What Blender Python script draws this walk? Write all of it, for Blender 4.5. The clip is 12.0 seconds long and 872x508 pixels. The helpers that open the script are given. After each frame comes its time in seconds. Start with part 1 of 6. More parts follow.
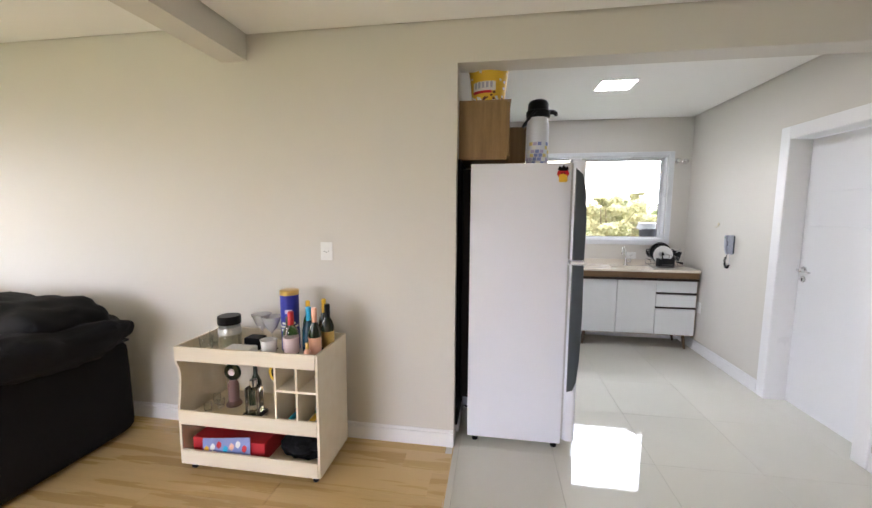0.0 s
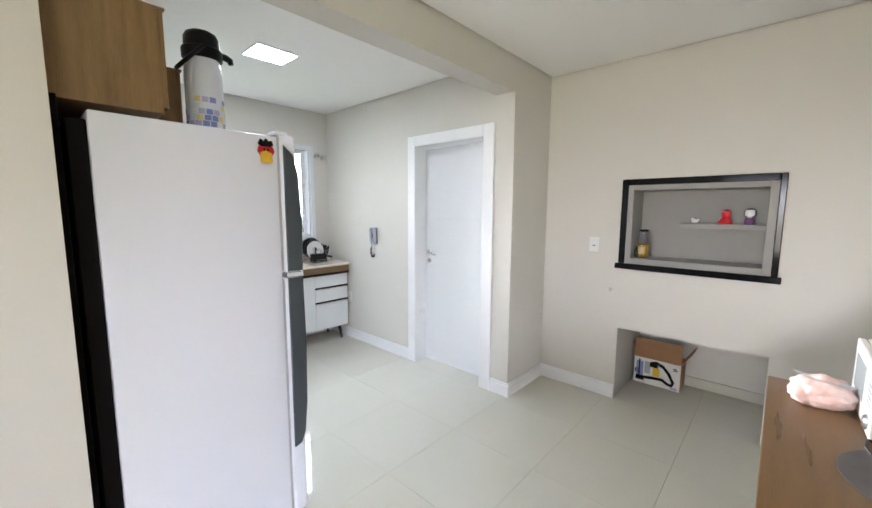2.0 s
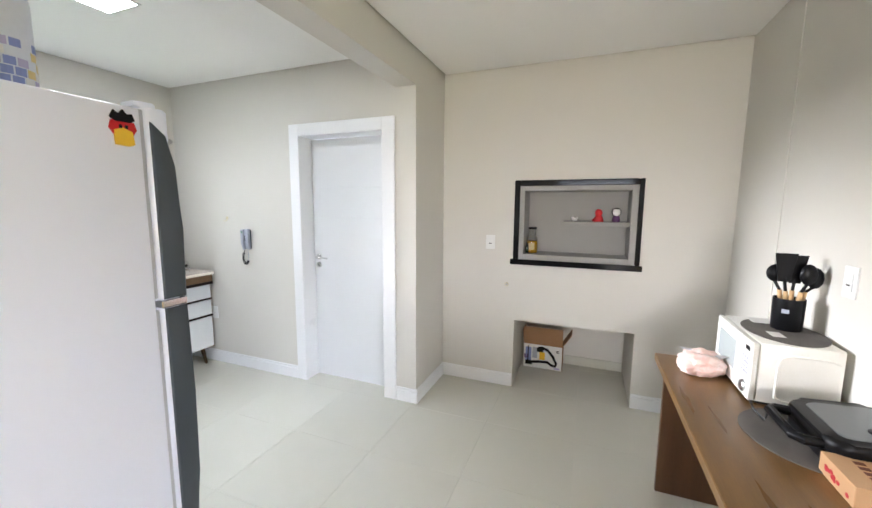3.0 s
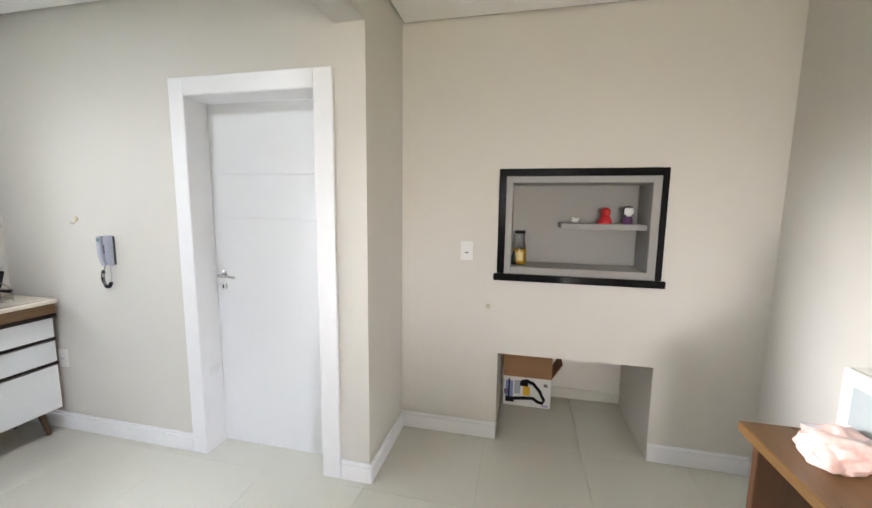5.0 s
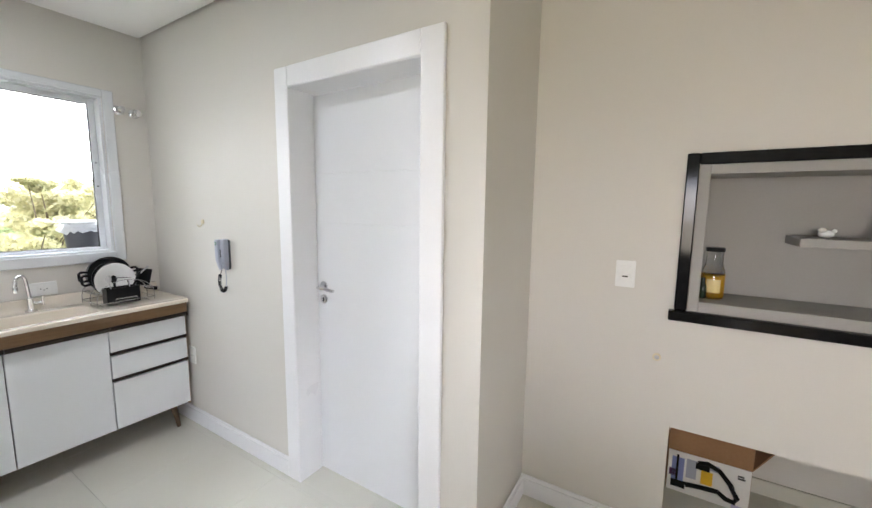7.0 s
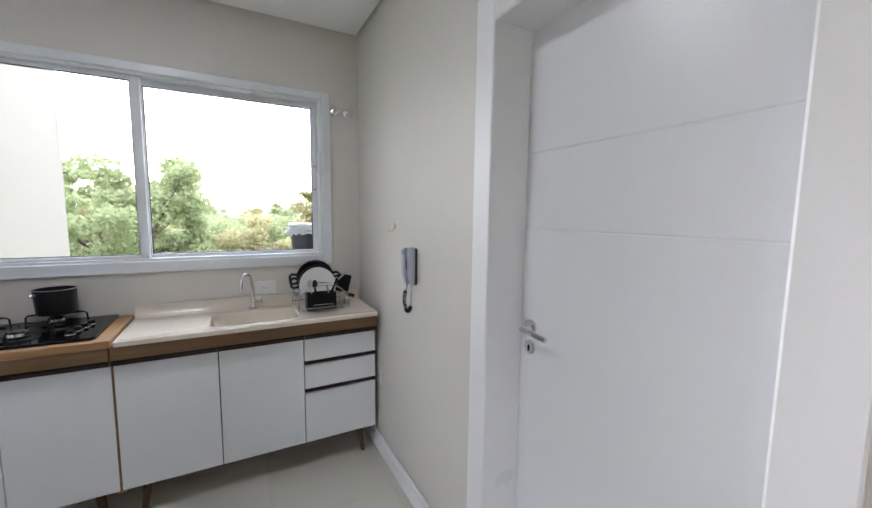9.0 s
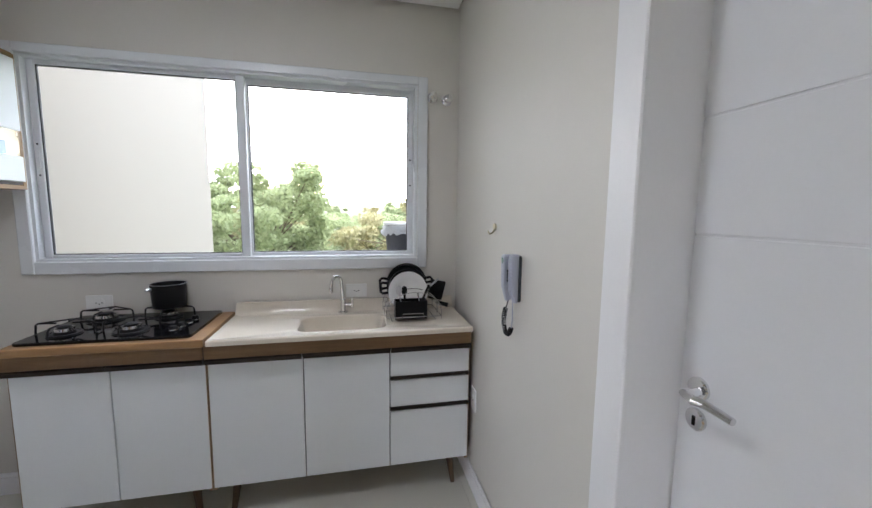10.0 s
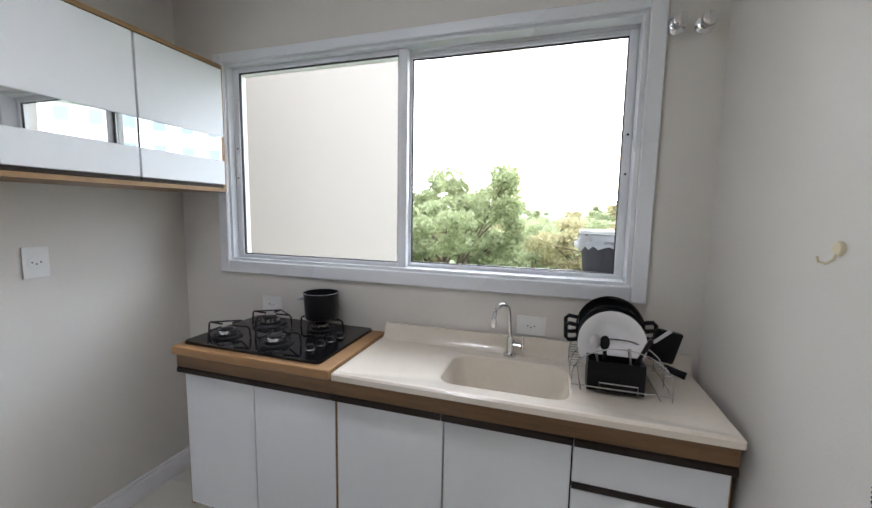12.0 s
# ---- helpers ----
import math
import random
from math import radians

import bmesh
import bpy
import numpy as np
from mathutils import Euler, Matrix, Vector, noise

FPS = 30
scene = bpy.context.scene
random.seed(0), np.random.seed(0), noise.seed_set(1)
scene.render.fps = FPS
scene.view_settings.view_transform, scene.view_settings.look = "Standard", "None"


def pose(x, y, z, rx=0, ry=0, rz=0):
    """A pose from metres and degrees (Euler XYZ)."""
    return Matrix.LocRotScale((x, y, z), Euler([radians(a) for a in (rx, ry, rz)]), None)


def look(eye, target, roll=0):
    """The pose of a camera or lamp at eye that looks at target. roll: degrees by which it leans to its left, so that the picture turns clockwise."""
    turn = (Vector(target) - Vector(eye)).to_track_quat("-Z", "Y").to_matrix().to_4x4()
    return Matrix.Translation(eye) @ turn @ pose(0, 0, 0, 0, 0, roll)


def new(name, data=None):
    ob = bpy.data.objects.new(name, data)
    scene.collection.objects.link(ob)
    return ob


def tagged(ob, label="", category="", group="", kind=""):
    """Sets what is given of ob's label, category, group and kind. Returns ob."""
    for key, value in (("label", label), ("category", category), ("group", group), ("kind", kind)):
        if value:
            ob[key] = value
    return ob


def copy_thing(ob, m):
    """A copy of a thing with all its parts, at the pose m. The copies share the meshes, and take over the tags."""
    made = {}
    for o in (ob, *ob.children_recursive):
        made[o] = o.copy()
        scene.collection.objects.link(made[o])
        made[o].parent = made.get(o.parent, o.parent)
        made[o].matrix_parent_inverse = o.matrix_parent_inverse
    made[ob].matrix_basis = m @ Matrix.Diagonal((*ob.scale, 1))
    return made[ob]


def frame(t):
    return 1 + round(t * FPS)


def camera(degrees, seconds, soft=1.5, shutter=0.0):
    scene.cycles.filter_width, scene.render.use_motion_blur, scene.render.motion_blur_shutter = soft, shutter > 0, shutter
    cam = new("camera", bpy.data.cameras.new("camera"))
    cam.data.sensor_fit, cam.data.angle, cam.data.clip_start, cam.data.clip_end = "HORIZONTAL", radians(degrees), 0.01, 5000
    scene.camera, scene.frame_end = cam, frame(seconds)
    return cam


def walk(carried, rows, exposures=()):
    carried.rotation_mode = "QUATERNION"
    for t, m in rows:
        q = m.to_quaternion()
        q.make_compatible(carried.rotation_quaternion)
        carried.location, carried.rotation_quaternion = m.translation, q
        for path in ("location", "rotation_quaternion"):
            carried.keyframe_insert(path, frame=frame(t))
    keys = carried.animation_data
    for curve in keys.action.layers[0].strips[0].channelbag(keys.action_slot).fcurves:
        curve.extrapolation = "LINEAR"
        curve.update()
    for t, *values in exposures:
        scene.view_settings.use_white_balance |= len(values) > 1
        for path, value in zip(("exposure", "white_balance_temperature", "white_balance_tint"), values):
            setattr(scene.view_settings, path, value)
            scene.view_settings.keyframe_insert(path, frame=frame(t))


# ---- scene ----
cam = camera(98.1, 12.0)
PATH = [
    (0, (-0.231, 0.149, 1.513), (-0.535, 2.114, 1.294), 0.3),
    (0.5, (-0.33, 0.319, 1.526), (-0.116, 2.294, 1.296), 0.6),
    (1, (-0.436, 0.471, 1.51), (0.276, 2.326, 1.281), 0.6),
    (1.5, (-0.499, 0.682, 1.498), (0.614, 2.327, 1.266), 0.5),
    (2, (-0.546, 0.913, 1.507), (0.921, 2.252, 1.273), 0.3),
    (2.5, (-0.595, 1.111, 1.532), (1.097, 2.149, 1.286), 0.4),
    (3, (-0.537, 1.275, 1.531), (1.305, 2.011, 1.279), 0.4),
    (3.2, (-0.465, 1.342, 1.528), (1.42, 1.964, 1.279), 0.4),
    (5, (0.217, 1.686, 1.509), (2.151, 2.127, 1.26), 0.7),
    (5.5, (0.396, 1.688, 1.513), (2.311, 2.211, 1.264), 0.7),
    (6, (0.529, 1.71, 1.502), (2.387, 2.407, 1.258), 0.6),
    (6.5, (0.647, 1.789, 1.514), (2.437, 2.648, 1.267), 0.6),
    (7, (0.732, 1.882, 1.515), (2.427, 2.914, 1.27), 0.7),
    (7.5, (0.863, 1.992, 1.501), (2.413, 3.235, 1.265), 0.8),
    (9.5, (1.323, 2.631, 1.471), (2.016, 4.495, 1.257), 0.7),
    (10, (1.389, 2.784, 1.471), (1.812, 4.726, 1.248), 0.7),
    (10.5, (1.418, 2.975, 1.464), (1.586, 4.957, 1.252), 0.8),
    (11, (1.435, 3.137, 1.462), (1.394, 5.125, 1.252), 0.9),
    (11.5, (1.478, 3.305, 1.473), (1.195, 5.273, 1.261), 1.0),
    (12, (1.474, 3.44, 1.462), (0.881, 5.338, 1.247), 1.0),
]
EXPOSURES = [(0, 0.44, 6000, 17), (1.5, 0.58, 5700, 12), (3, 0.71, 5800, 12), (5.5, 0.62, 6000, 13), (7.5, 0.4, 5950, 14), (9.5, -0.2, 5850, 15), (12, -0.18, 5900, 16)]
SKY, SUN, LED, LED_LIVING = 0.15, 5.0, 52.0, 5.0
P_WEST, P_SOUTH = 16.5, 8.0
walk(cam, [(t, look(eye, target, roll)) for t, eye, target, roll in PATH], EXPOSURES)

# ---- world and light ----
world = bpy.data.worlds.new("sky")
scene.world = world
world.use_nodes = True
wn = world.node_tree
sky = wn.nodes.new("ShaderNodeTexSky")
sky.sky_type = "NISHITA"
sky.sun_disc = False
sky.sun_elevation, sky.sun_rotation = radians(8), radians(-6)
sky.dust_density, sky.ozone_density = 3.0, 1.0
cl_tc = wn.nodes.new("ShaderNodeTexCoord")
cl_map = wn.nodes.new("ShaderNodeMapping")
cl_map.inputs["Scale"].default_value = (1.0, 1.0, 2.6)
cl_noise = wn.nodes.new("ShaderNodeTexNoise")
cl_noise.inputs["Scale"].default_value, cl_noise.inputs["Detail"].default_value = 2.6, 9.0
cl_noise.inputs["Roughness"].default_value = 0.6
cl_ramp = wn.nodes.new("ShaderNodeValToRGB")
cl_ramp.color_ramp.elements[0].position, cl_ramp.color_ramp.elements[1].position = 0.4, 0.68
cl_ramp.color_ramp.elements[0].color = (0.08, 0.08, 0.08, 1)
cl_mix = wn.nodes.new("ShaderNodeMixRGB")
cl_mix.inputs["Color2"].default_value = (135.0, 136.0, 140.0, 1)
wn.links.new(cl_tc.outputs["Generated"], cl_map.inputs["Vector"])
wn.links.new(cl_map.outputs["Vector"], cl_noise.inputs["Vector"])
wn.links.new(cl_noise.outputs["Fac"], cl_ramp.inputs["Fac"])
wn.links.new(cl_ramp.outputs["Color"], cl_mix.inputs["Fac"])
wn.links.new(sky.outputs["Color"], cl_mix.inputs["Color1"])
background = wn.nodes["Background"]
background.inputs["Strength"].default_value = SKY
wn.links.new(cl_mix.outputs["Color"], background.inputs["Color"])

sun = new("sun", bpy.data.lights.new("sun", "SUN"))
sun.data.energy, sun.data.angle, sun.data.color = SUN, radians(16), (1.0, 0.97, 0.93)
sun.matrix_world = look((-1.1, 10, 1.5), (0, 0, 0))


def window_light(name, eye, target, w, h, power, color):
    lamp = new(name, bpy.data.lights.new(name, "AREA"))
    lamp.data.shape, lamp.data.size, lamp.data.size_y = "RECTANGLE", w, h
    lamp.data.energy, lamp.data.color = power, color
    lamp.matrix_world = look(eye, target)
    return lamp


west = window_light("sky_light_living_west", (-7.42, 1.1, 1.2), (2.5, 1.2, 0.75), 2.0, 1.7, P_WEST, (1.0, 0.84, 0.66))
west.data.spread = radians(56)
# added fill lamp that brightens the living room wall from out of view
window_light("sky_light_living_south", (-2.6, -1.93, 1.25), (-2.2, 1.5, 0.0), 2.0, 1.9, P_SOUTH, (1.0, 0.83, 0.66))

# ---- materials ----


def material(name, color, rough=0.5, metal=0.0, color2=None, scale=4.0, fine=60.0, bump=0.05, stretch=(1, 1, 1), spec=0.5,
             coat=0.0, rough_var=0.08, per_piece=0.0, amount=1.0, trans=0.0, emit=None, power=0.0, detail=6.0, alpha=1.0, ior=1.45):
    m = bpy.data.materials.new(name)
    m.use_nodes = True
    nt = m.node_tree
    n, l = nt.nodes, nt.links
    b = n["Principled BSDF"]
    b.inputs["Roughness"].default_value, b.inputs["Metallic"].default_value = rough, metal
    b.inputs["Specular IOR Level"].default_value, b.inputs["IOR"].default_value = spec, ior
    b.inputs["Coat Weight"].default_value, b.inputs["Coat Roughness"].default_value = coat, 0.05
    b.inputs["Transmission Weight"].default_value = trans
    b.inputs["Alpha"].default_value = alpha
    if emit:
        b.inputs["Emission Color"].default_value = (*emit, 1)
        b.inputs["Emission Strength"].default_value = power
    if color2 is None:
        color2 = tuple(c * 0.9 for c in color)
    tc = n.new("ShaderNodeTexCoord")
    mp = n.new("ShaderNodeMapping")
    mp.inputs["Scale"].default_value = stretch
    l.new(tc.outputs["Object"], mp.inputs["Vector"])
    vec = mp.outputs["Vector"]
    if per_piece:
        info = n.new("ShaderNodeObjectInfo")
        off = n.new("ShaderNodeVectorMath")
        off.operation = "SCALE"
        off.inputs["Scale"].default_value = 37.0
        comb = n.new("ShaderNodeCombineXYZ")
        for k in range(3):
            l.new(info.outputs["Random"], comb.inputs[k])
        l.new(comb.outputs["Vector"], off.inputs[0])
        add = n.new("ShaderNodeVectorMath")
        l.new(vec, add.inputs[0])
        l.new(off.outputs["Vector"], add.inputs[1])
        vec = add.outputs["Vector"]
    big = n.new("ShaderNodeTexNoise")
    big.inputs["Scale"].default_value, big.inputs["Detail"].default_value = scale, detail
    small = n.new("ShaderNodeTexNoise")
    small.inputs["Scale"].default_value, small.inputs["Detail"].default_value = fine, 4.0
    l.new(vec, big.inputs["Vector"])
    l.new(vec, small.inputs["Vector"])
    mixv = n.new("ShaderNodeMath")
    mixv.operation = "MULTIPLY_ADD"
    mixv.inputs[1].default_value, mixv.inputs[2].default_value = 0.35, 0.0
    l.new(small.outputs["Fac"], mixv.inputs[0])
    sumv = n.new("ShaderNodeMath")
    sumv.operation = "MULTIPLY_ADD"
    sumv.inputs[1].default_value = 0.75 * amount
    l.new(big.outputs["Fac"], sumv.inputs[0])
    l.new(mixv.outputs["Value"], sumv.inputs[2])
    last = sumv.outputs["Value"]
    if per_piece:
        pp = n.new("ShaderNodeMath")
        pp.operation = "MULTIPLY_ADD"
        pp.inputs[1].default_value = per_piece
        l.new(info.outputs["Random"], pp.inputs[0])
        l.new(last, pp.inputs[2])
        last = pp.outputs["Value"]
    ramp = n.new("ShaderNodeValToRGB")
    ramp.color_ramp.elements[0].position, ramp.color_ramp.elements[1].position = 0.3, 0.75
    ramp.color_ramp.elements[0].color, ramp.color_ramp.elements[1].color = (*color2, 1), (*color, 1)
    l.new(last, ramp.inputs["Fac"])
    l.new(ramp.outputs["Color"], b.inputs["Base Color"])
    rv = n.new("ShaderNodeMapRange")
    rv.inputs["To Min"].default_value, rv.inputs["To Max"].default_value = max(0.0, rough - rough_var), min(1.0, rough + rough_var)
    l.new(big.outputs["Fac"], rv.inputs["Value"])
    l.new(rv.outputs["Result"], b.inputs["Roughness"])
    if bump:
        bp = n.new("ShaderNodeBump")
        bp.inputs["Strength"].default_value, bp.inputs["Distance"].default_value = bump, 0.004
        l.new(small.outputs["Fac"], bp.inputs["Height"])
        l.new(bp.outputs["Normal"], b.inputs["Normal"])
    return m


def glass_material(name, tint, rough=0.0):
    m = bpy.data.materials.new(name)
    m.use_nodes = True
    b = m.node_tree.nodes["Principled BSDF"]
    b.inputs["Base Color"].default_value = (*tint, 1)
    b.inputs["Roughness"].default_value, b.inputs["Transmission Weight"].default_value, b.inputs["IOR"].default_value = rough, 1.0, 1.45
    return m


def leaf_material(name, c1, c2):
    """Leaves that light shines through."""
    m = material(name, c1, 0.55, color2=c2, scale=0.7, fine=5, bump=0)
    n, l = m.node_tree.nodes, m.node_tree.links
    tr, mx = n.new("ShaderNodeBsdfTranslucent"), n.new("ShaderNodeMixShader")
    ramp = next(k for k in n if k.type == "VALTORGB")
    l.new(ramp.outputs["Color"], tr.inputs["Color"])
    mx.inputs["Fac"].default_value = 0.5
    l.new(n["Principled BSDF"].outputs["BSDF"], mx.inputs[1])
    l.new(tr.outputs["BSDF"], mx.inputs[2])
    l.new(mx.outputs["Shader"], n["Material Output"].inputs["Surface"])
    return m


def pane_material(name):
    """Thin window glass: see-through with a mirror-like gloss."""
    m = bpy.data.materials.new(name)
    m.use_nodes = True
    n, l = m.node_tree.nodes, m.node_tree.links
    n.remove(n["Principled BSDF"])
    t, g, f, mx, pw = (n.new(k) for k in ("ShaderNodeBsdfTransparent", "ShaderNodeBsdfGlossy", "ShaderNodeLayerWeight", "ShaderNodeMixShader", "ShaderNodeMath"))
    pw.operation = "POWER"
    pw.inputs[1].default_value = 4.0
    t.inputs["Color"].default_value = (0.96, 0.98, 0.97, 1)
    g.inputs["Roughness"].default_value = 0.0
    l.new(f.outputs["Facing"], pw.inputs[0])
    l.new(pw.outputs["Value"], mx.inputs["Fac"])
    l.new(t.outputs["BSDF"], mx.inputs[1])
    l.new(g.outputs["BSDF"], mx.inputs[2])
    l.new(mx.outputs["Shader"], n["Material Output"].inputs["Surface"])
    return m


M = {}
M["wall"] = material("painted_plaster", (0.66, 0.635, 0.585), 0.55, color2=(0.635, 0.61, 0.56), scale=0.8, fine=180, bump=0.09, rough_var=0.06, spec=0.3)
M["ceiling"] = material("white_ceiling_paint", (0.89, 0.885, 0.865), 0.8, color2=(0.87, 0.865, 0.84), scale=0.7, fine=150, bump=0.03)
M["gap"] = material("ceiling_shadow_gap", (0.12, 0.115, 0.1), 0.8, scale=2, bump=0)
M["trim"] = material("white_lacquered_trim", (0.85, 0.85, 0.86), 0.3, color2=(0.81, 0.81, 0.82), scale=1.5, fine=90, bump=0.02)
M["door"] = material("white_lacquered_door", (0.84, 0.85, 0.87), 0.32, color2=(0.81, 0.82, 0.845), scale=1.2, fine=120, bump=0.02)
M["tile"] = material("polished_porcelain", (0.65, 0.64, 0.565), 0.03, color2=(0.61, 0.6, 0.525), scale=1.6, fine=300, bump=0.0, rough_var=0.012, per_piece=0.12, spec=0.7, ior=1.52)
M["grout"] = material("grout", (0.68, 0.66, 0.59), 0.9, scale=8, fine=200, bump=0.2)
M["plank"] = material("oak_laminate", (0.62, 0.44, 0.2), 0.28, color2=(0.47, 0.31, 0.13), scale=2.2, fine=30, stretch=(0.5, 7, 1), bump=0.03, per_piece=0.25)
M["alu"] = material("white_powder_coated_aluminium", (0.74, 0.76, 0.78), 0.28, scale=1.2, fine=200, bump=0.02)
M["gasket"] = material("black_rubber_gasket", (0.02, 0.02, 0.022), 0.6, scale=5, bump=0)
M["pane"] = pane_material("window_glass")
M["oak"] = material("brown_oak_board", (0.33, 0.21, 0.1), 0.42, color2=(0.19, 0.112, 0.048), scale=2.4, fine=26, stretch=(1, 14, 14), bump=0.06)
M["oak_y"] = material("brown_oak_board_y", (0.33, 0.21, 0.1), 0.42, color2=(0.19, 0.112, 0.048), scale=2.4, fine=26, stretch=(14, 1, 14), bump=0.06)
M["oak_top"] = material("light_oak_worktop", (0.38, 0.22, 0.092), 0.4, color2=(0.23, 0.122, 0.048), scale=2.4, fine=26, stretch=(1, 14, 14), bump=0.05)
M["cab_white"] = material("white_cabinet_front", (0.75, 0.77, 0.78), 0.33, color2=(0.72, 0.74, 0.75), scale=1.1, fine=150, bump=0.015)
M["profile"] = material("dark_bronze_profile", (0.03, 0.022, 0.018), 0.35, metal=0.6, scale=3, bump=0.01)
# shade of gaps and holes put into the colour; also on the fridge back
M["dark"] = material("near_black_matt", (0.006, 0.0045, 0.004), 0.7, scale=3, bump=0, spec=0.1)
M["marble"] = material("cream_synthetic_marble", (0.74, 0.68, 0.58), 0.2, color2=(0.66, 0.59, 0.49), scale=5, fine=140, bump=0.01, coat=0.3)
M["black_glass"] = material("black_cooktop_glass", (0.004, 0.004, 0.005), 0.05, scale=3, bump=0, spec=0.4, rough_var=0.02)
M["enamel"] = material("black_enamel", (0.006, 0.006, 0.007), 0.35, scale=6, fine=150, bump=0.03, spec=0.3)
M["black_plastic"] = material("black_plastic", (0.005, 0.005, 0.006), 0.38, scale=5, fine=200, bump=0.03, spec=0.22)
M["nonstick"] = material("black_nonstick_metal", (0.006, 0.006, 0.007), 0.33, metal=0.0, scale=5, fine=220, bump=0.03, spec=0.28)
M["chrome"] = material("chrome", (0.75, 0.75, 0.76), 0.14, metal=1.0, scale=3, bump=0)
M["steel"] = material("brushed_steel", (0.55, 0.55, 0.56), 0.3, metal=1.0, scale=3, fine=80, stretch=(1, 20, 1), bump=0.03)
M["wire"] = material("plated_wire", (0.6, 0.6, 0.62), 0.25, metal=1.0, scale=3, bump=0)
M["ceramic"] = material("white_ceramic", (0.82, 0.82, 0.81), 0.12, scale=3, bump=0, coat=0.4)
M["fridge"] = material("white_enamelled_steel", (0.79, 0.8, 0.88), 0.3, color2=(0.785, 0.795, 0.875), scale=0.6, fine=260, bump=0.012, rough_var=0.0)
M["fridge_grey"] = material("dark_grey_handle_plastic", (0.055, 0.065, 0.075), 0.35, scale=3, fine=120, bump=0.02)
M["grey_paint"] = material("grey_niche_paint", (0.34, 0.33, 0.31), 0.6, scale=1.4, fine=180, bump=0.05)
M["granite"] = material("polished_black_granite", (0.012, 0.012, 0.013), 0.08, color2=(0.006, 0.006, 0.007), scale=40, fine=400, bump=0, spec=0.15, rough_var=0.03)
M["table_wood"] = material("walnut_table_board", (0.2, 0.108, 0.036), 0.3, color2=(0.125, 0.064, 0.021), scale=1.8, fine=20, stretch=(1.2, 13, 13), bump=0.05)
M["plate_plastic"] = material("white_switch_plastic", (0.82, 0.82, 0.8), 0.3, scale=4, bump=0)
M["phone_grey"] = material("grey_phone_plastic", (0.42, 0.44, 0.52), 0.4, scale=4, fine=200, bump=0.02)
M["badge_green"] = material("green_badge", (0.02, 0.16, 0.09), 0.4, scale=4, bump=0)
M["oak_band"] = material("dark_oak_band", (0.24, 0.14, 0.065), 0.42, color2=(0.13, 0.072, 0.032), scale=2.4, fine=26, stretch=(1, 14, 14), bump=0.06)
M["dark_leg"] = material("dark_stained_leg", (0.08, 0.045, 0.02), 0.45, scale=4, fine=40, stretch=(8, 8, 1), bump=0.03)
M["mirror"] = material("mirror_glass", (0.85, 0.87, 0.87), 0.015, metal=1.0, scale=2, bump=0, rough_var=0.0, color2=(0.85, 0.87, 0.87))
M["led"] = material("led_panel", (0.9, 0.9, 0.9), 0.5, emit=(1.0, 0.99, 0.97), power=LED, bump=0)
M["led_warm"] = material("warm_led_panel", (0.9, 0.9, 0.9), 0.5, emit=(1.0, 0.8, 0.58), power=LED_LIVING, bump=0)

# ---- mesh helpers ----


def box(x0, x1, y0, y1, z0, z1, bevel=0.0, seg=1, into=None):
    bm = into if into is not None else bmesh.new()
    vs = [bm.verts.new((x, y, z)) for x in (x0, x1) for y in (y0, y1) for z in (z0, z1)]
    fs = [bm.faces.new([vs[i] for i in q]) for q in ((0, 1, 3, 2), (4, 6, 7, 5), (0, 4, 5, 1), (2, 3, 7, 6), (0, 2, 6, 4), (1, 5, 7, 3))]
    if bevel:
        es = list({e for f in fs for e in f.edges})
        bmesh.ops.bevel(bm, geom=es, offset=bevel, segments=seg, profile=0.5, affect="EDGES")
    return bm


def lathe(profile, seg=24, center=(0, 0, 0), axis="z", into=None):
    """A turned body: profile is a row of (radius, height)."""
    bm = into if into is not None else bmesh.new()
    rings = []
    for r, h in profile:
        ring = []
        for i in range(seg):
            a = 2 * math.pi * i / seg
            p = (r * math.cos(a), r * math.sin(a), h)
            if axis == "y":
                p = (p[0], h, p[1])
            elif axis == "x":
                p = (h, p[0], p[1])
            ring.append(bm.verts.new((p[0] + center[0], p[1] + center[1], p[2] + center[2])))
        rings.append(ring)
    for a, b in zip(rings, rings[1:]):
        for i in range(seg):
            bm.faces.new((a[i], a[(i + 1) % seg], b[(i + 1) % seg], b[i]))
    bm.faces.new(rings[0][::-1])
    bm.faces.new(rings[-1])
    return bm


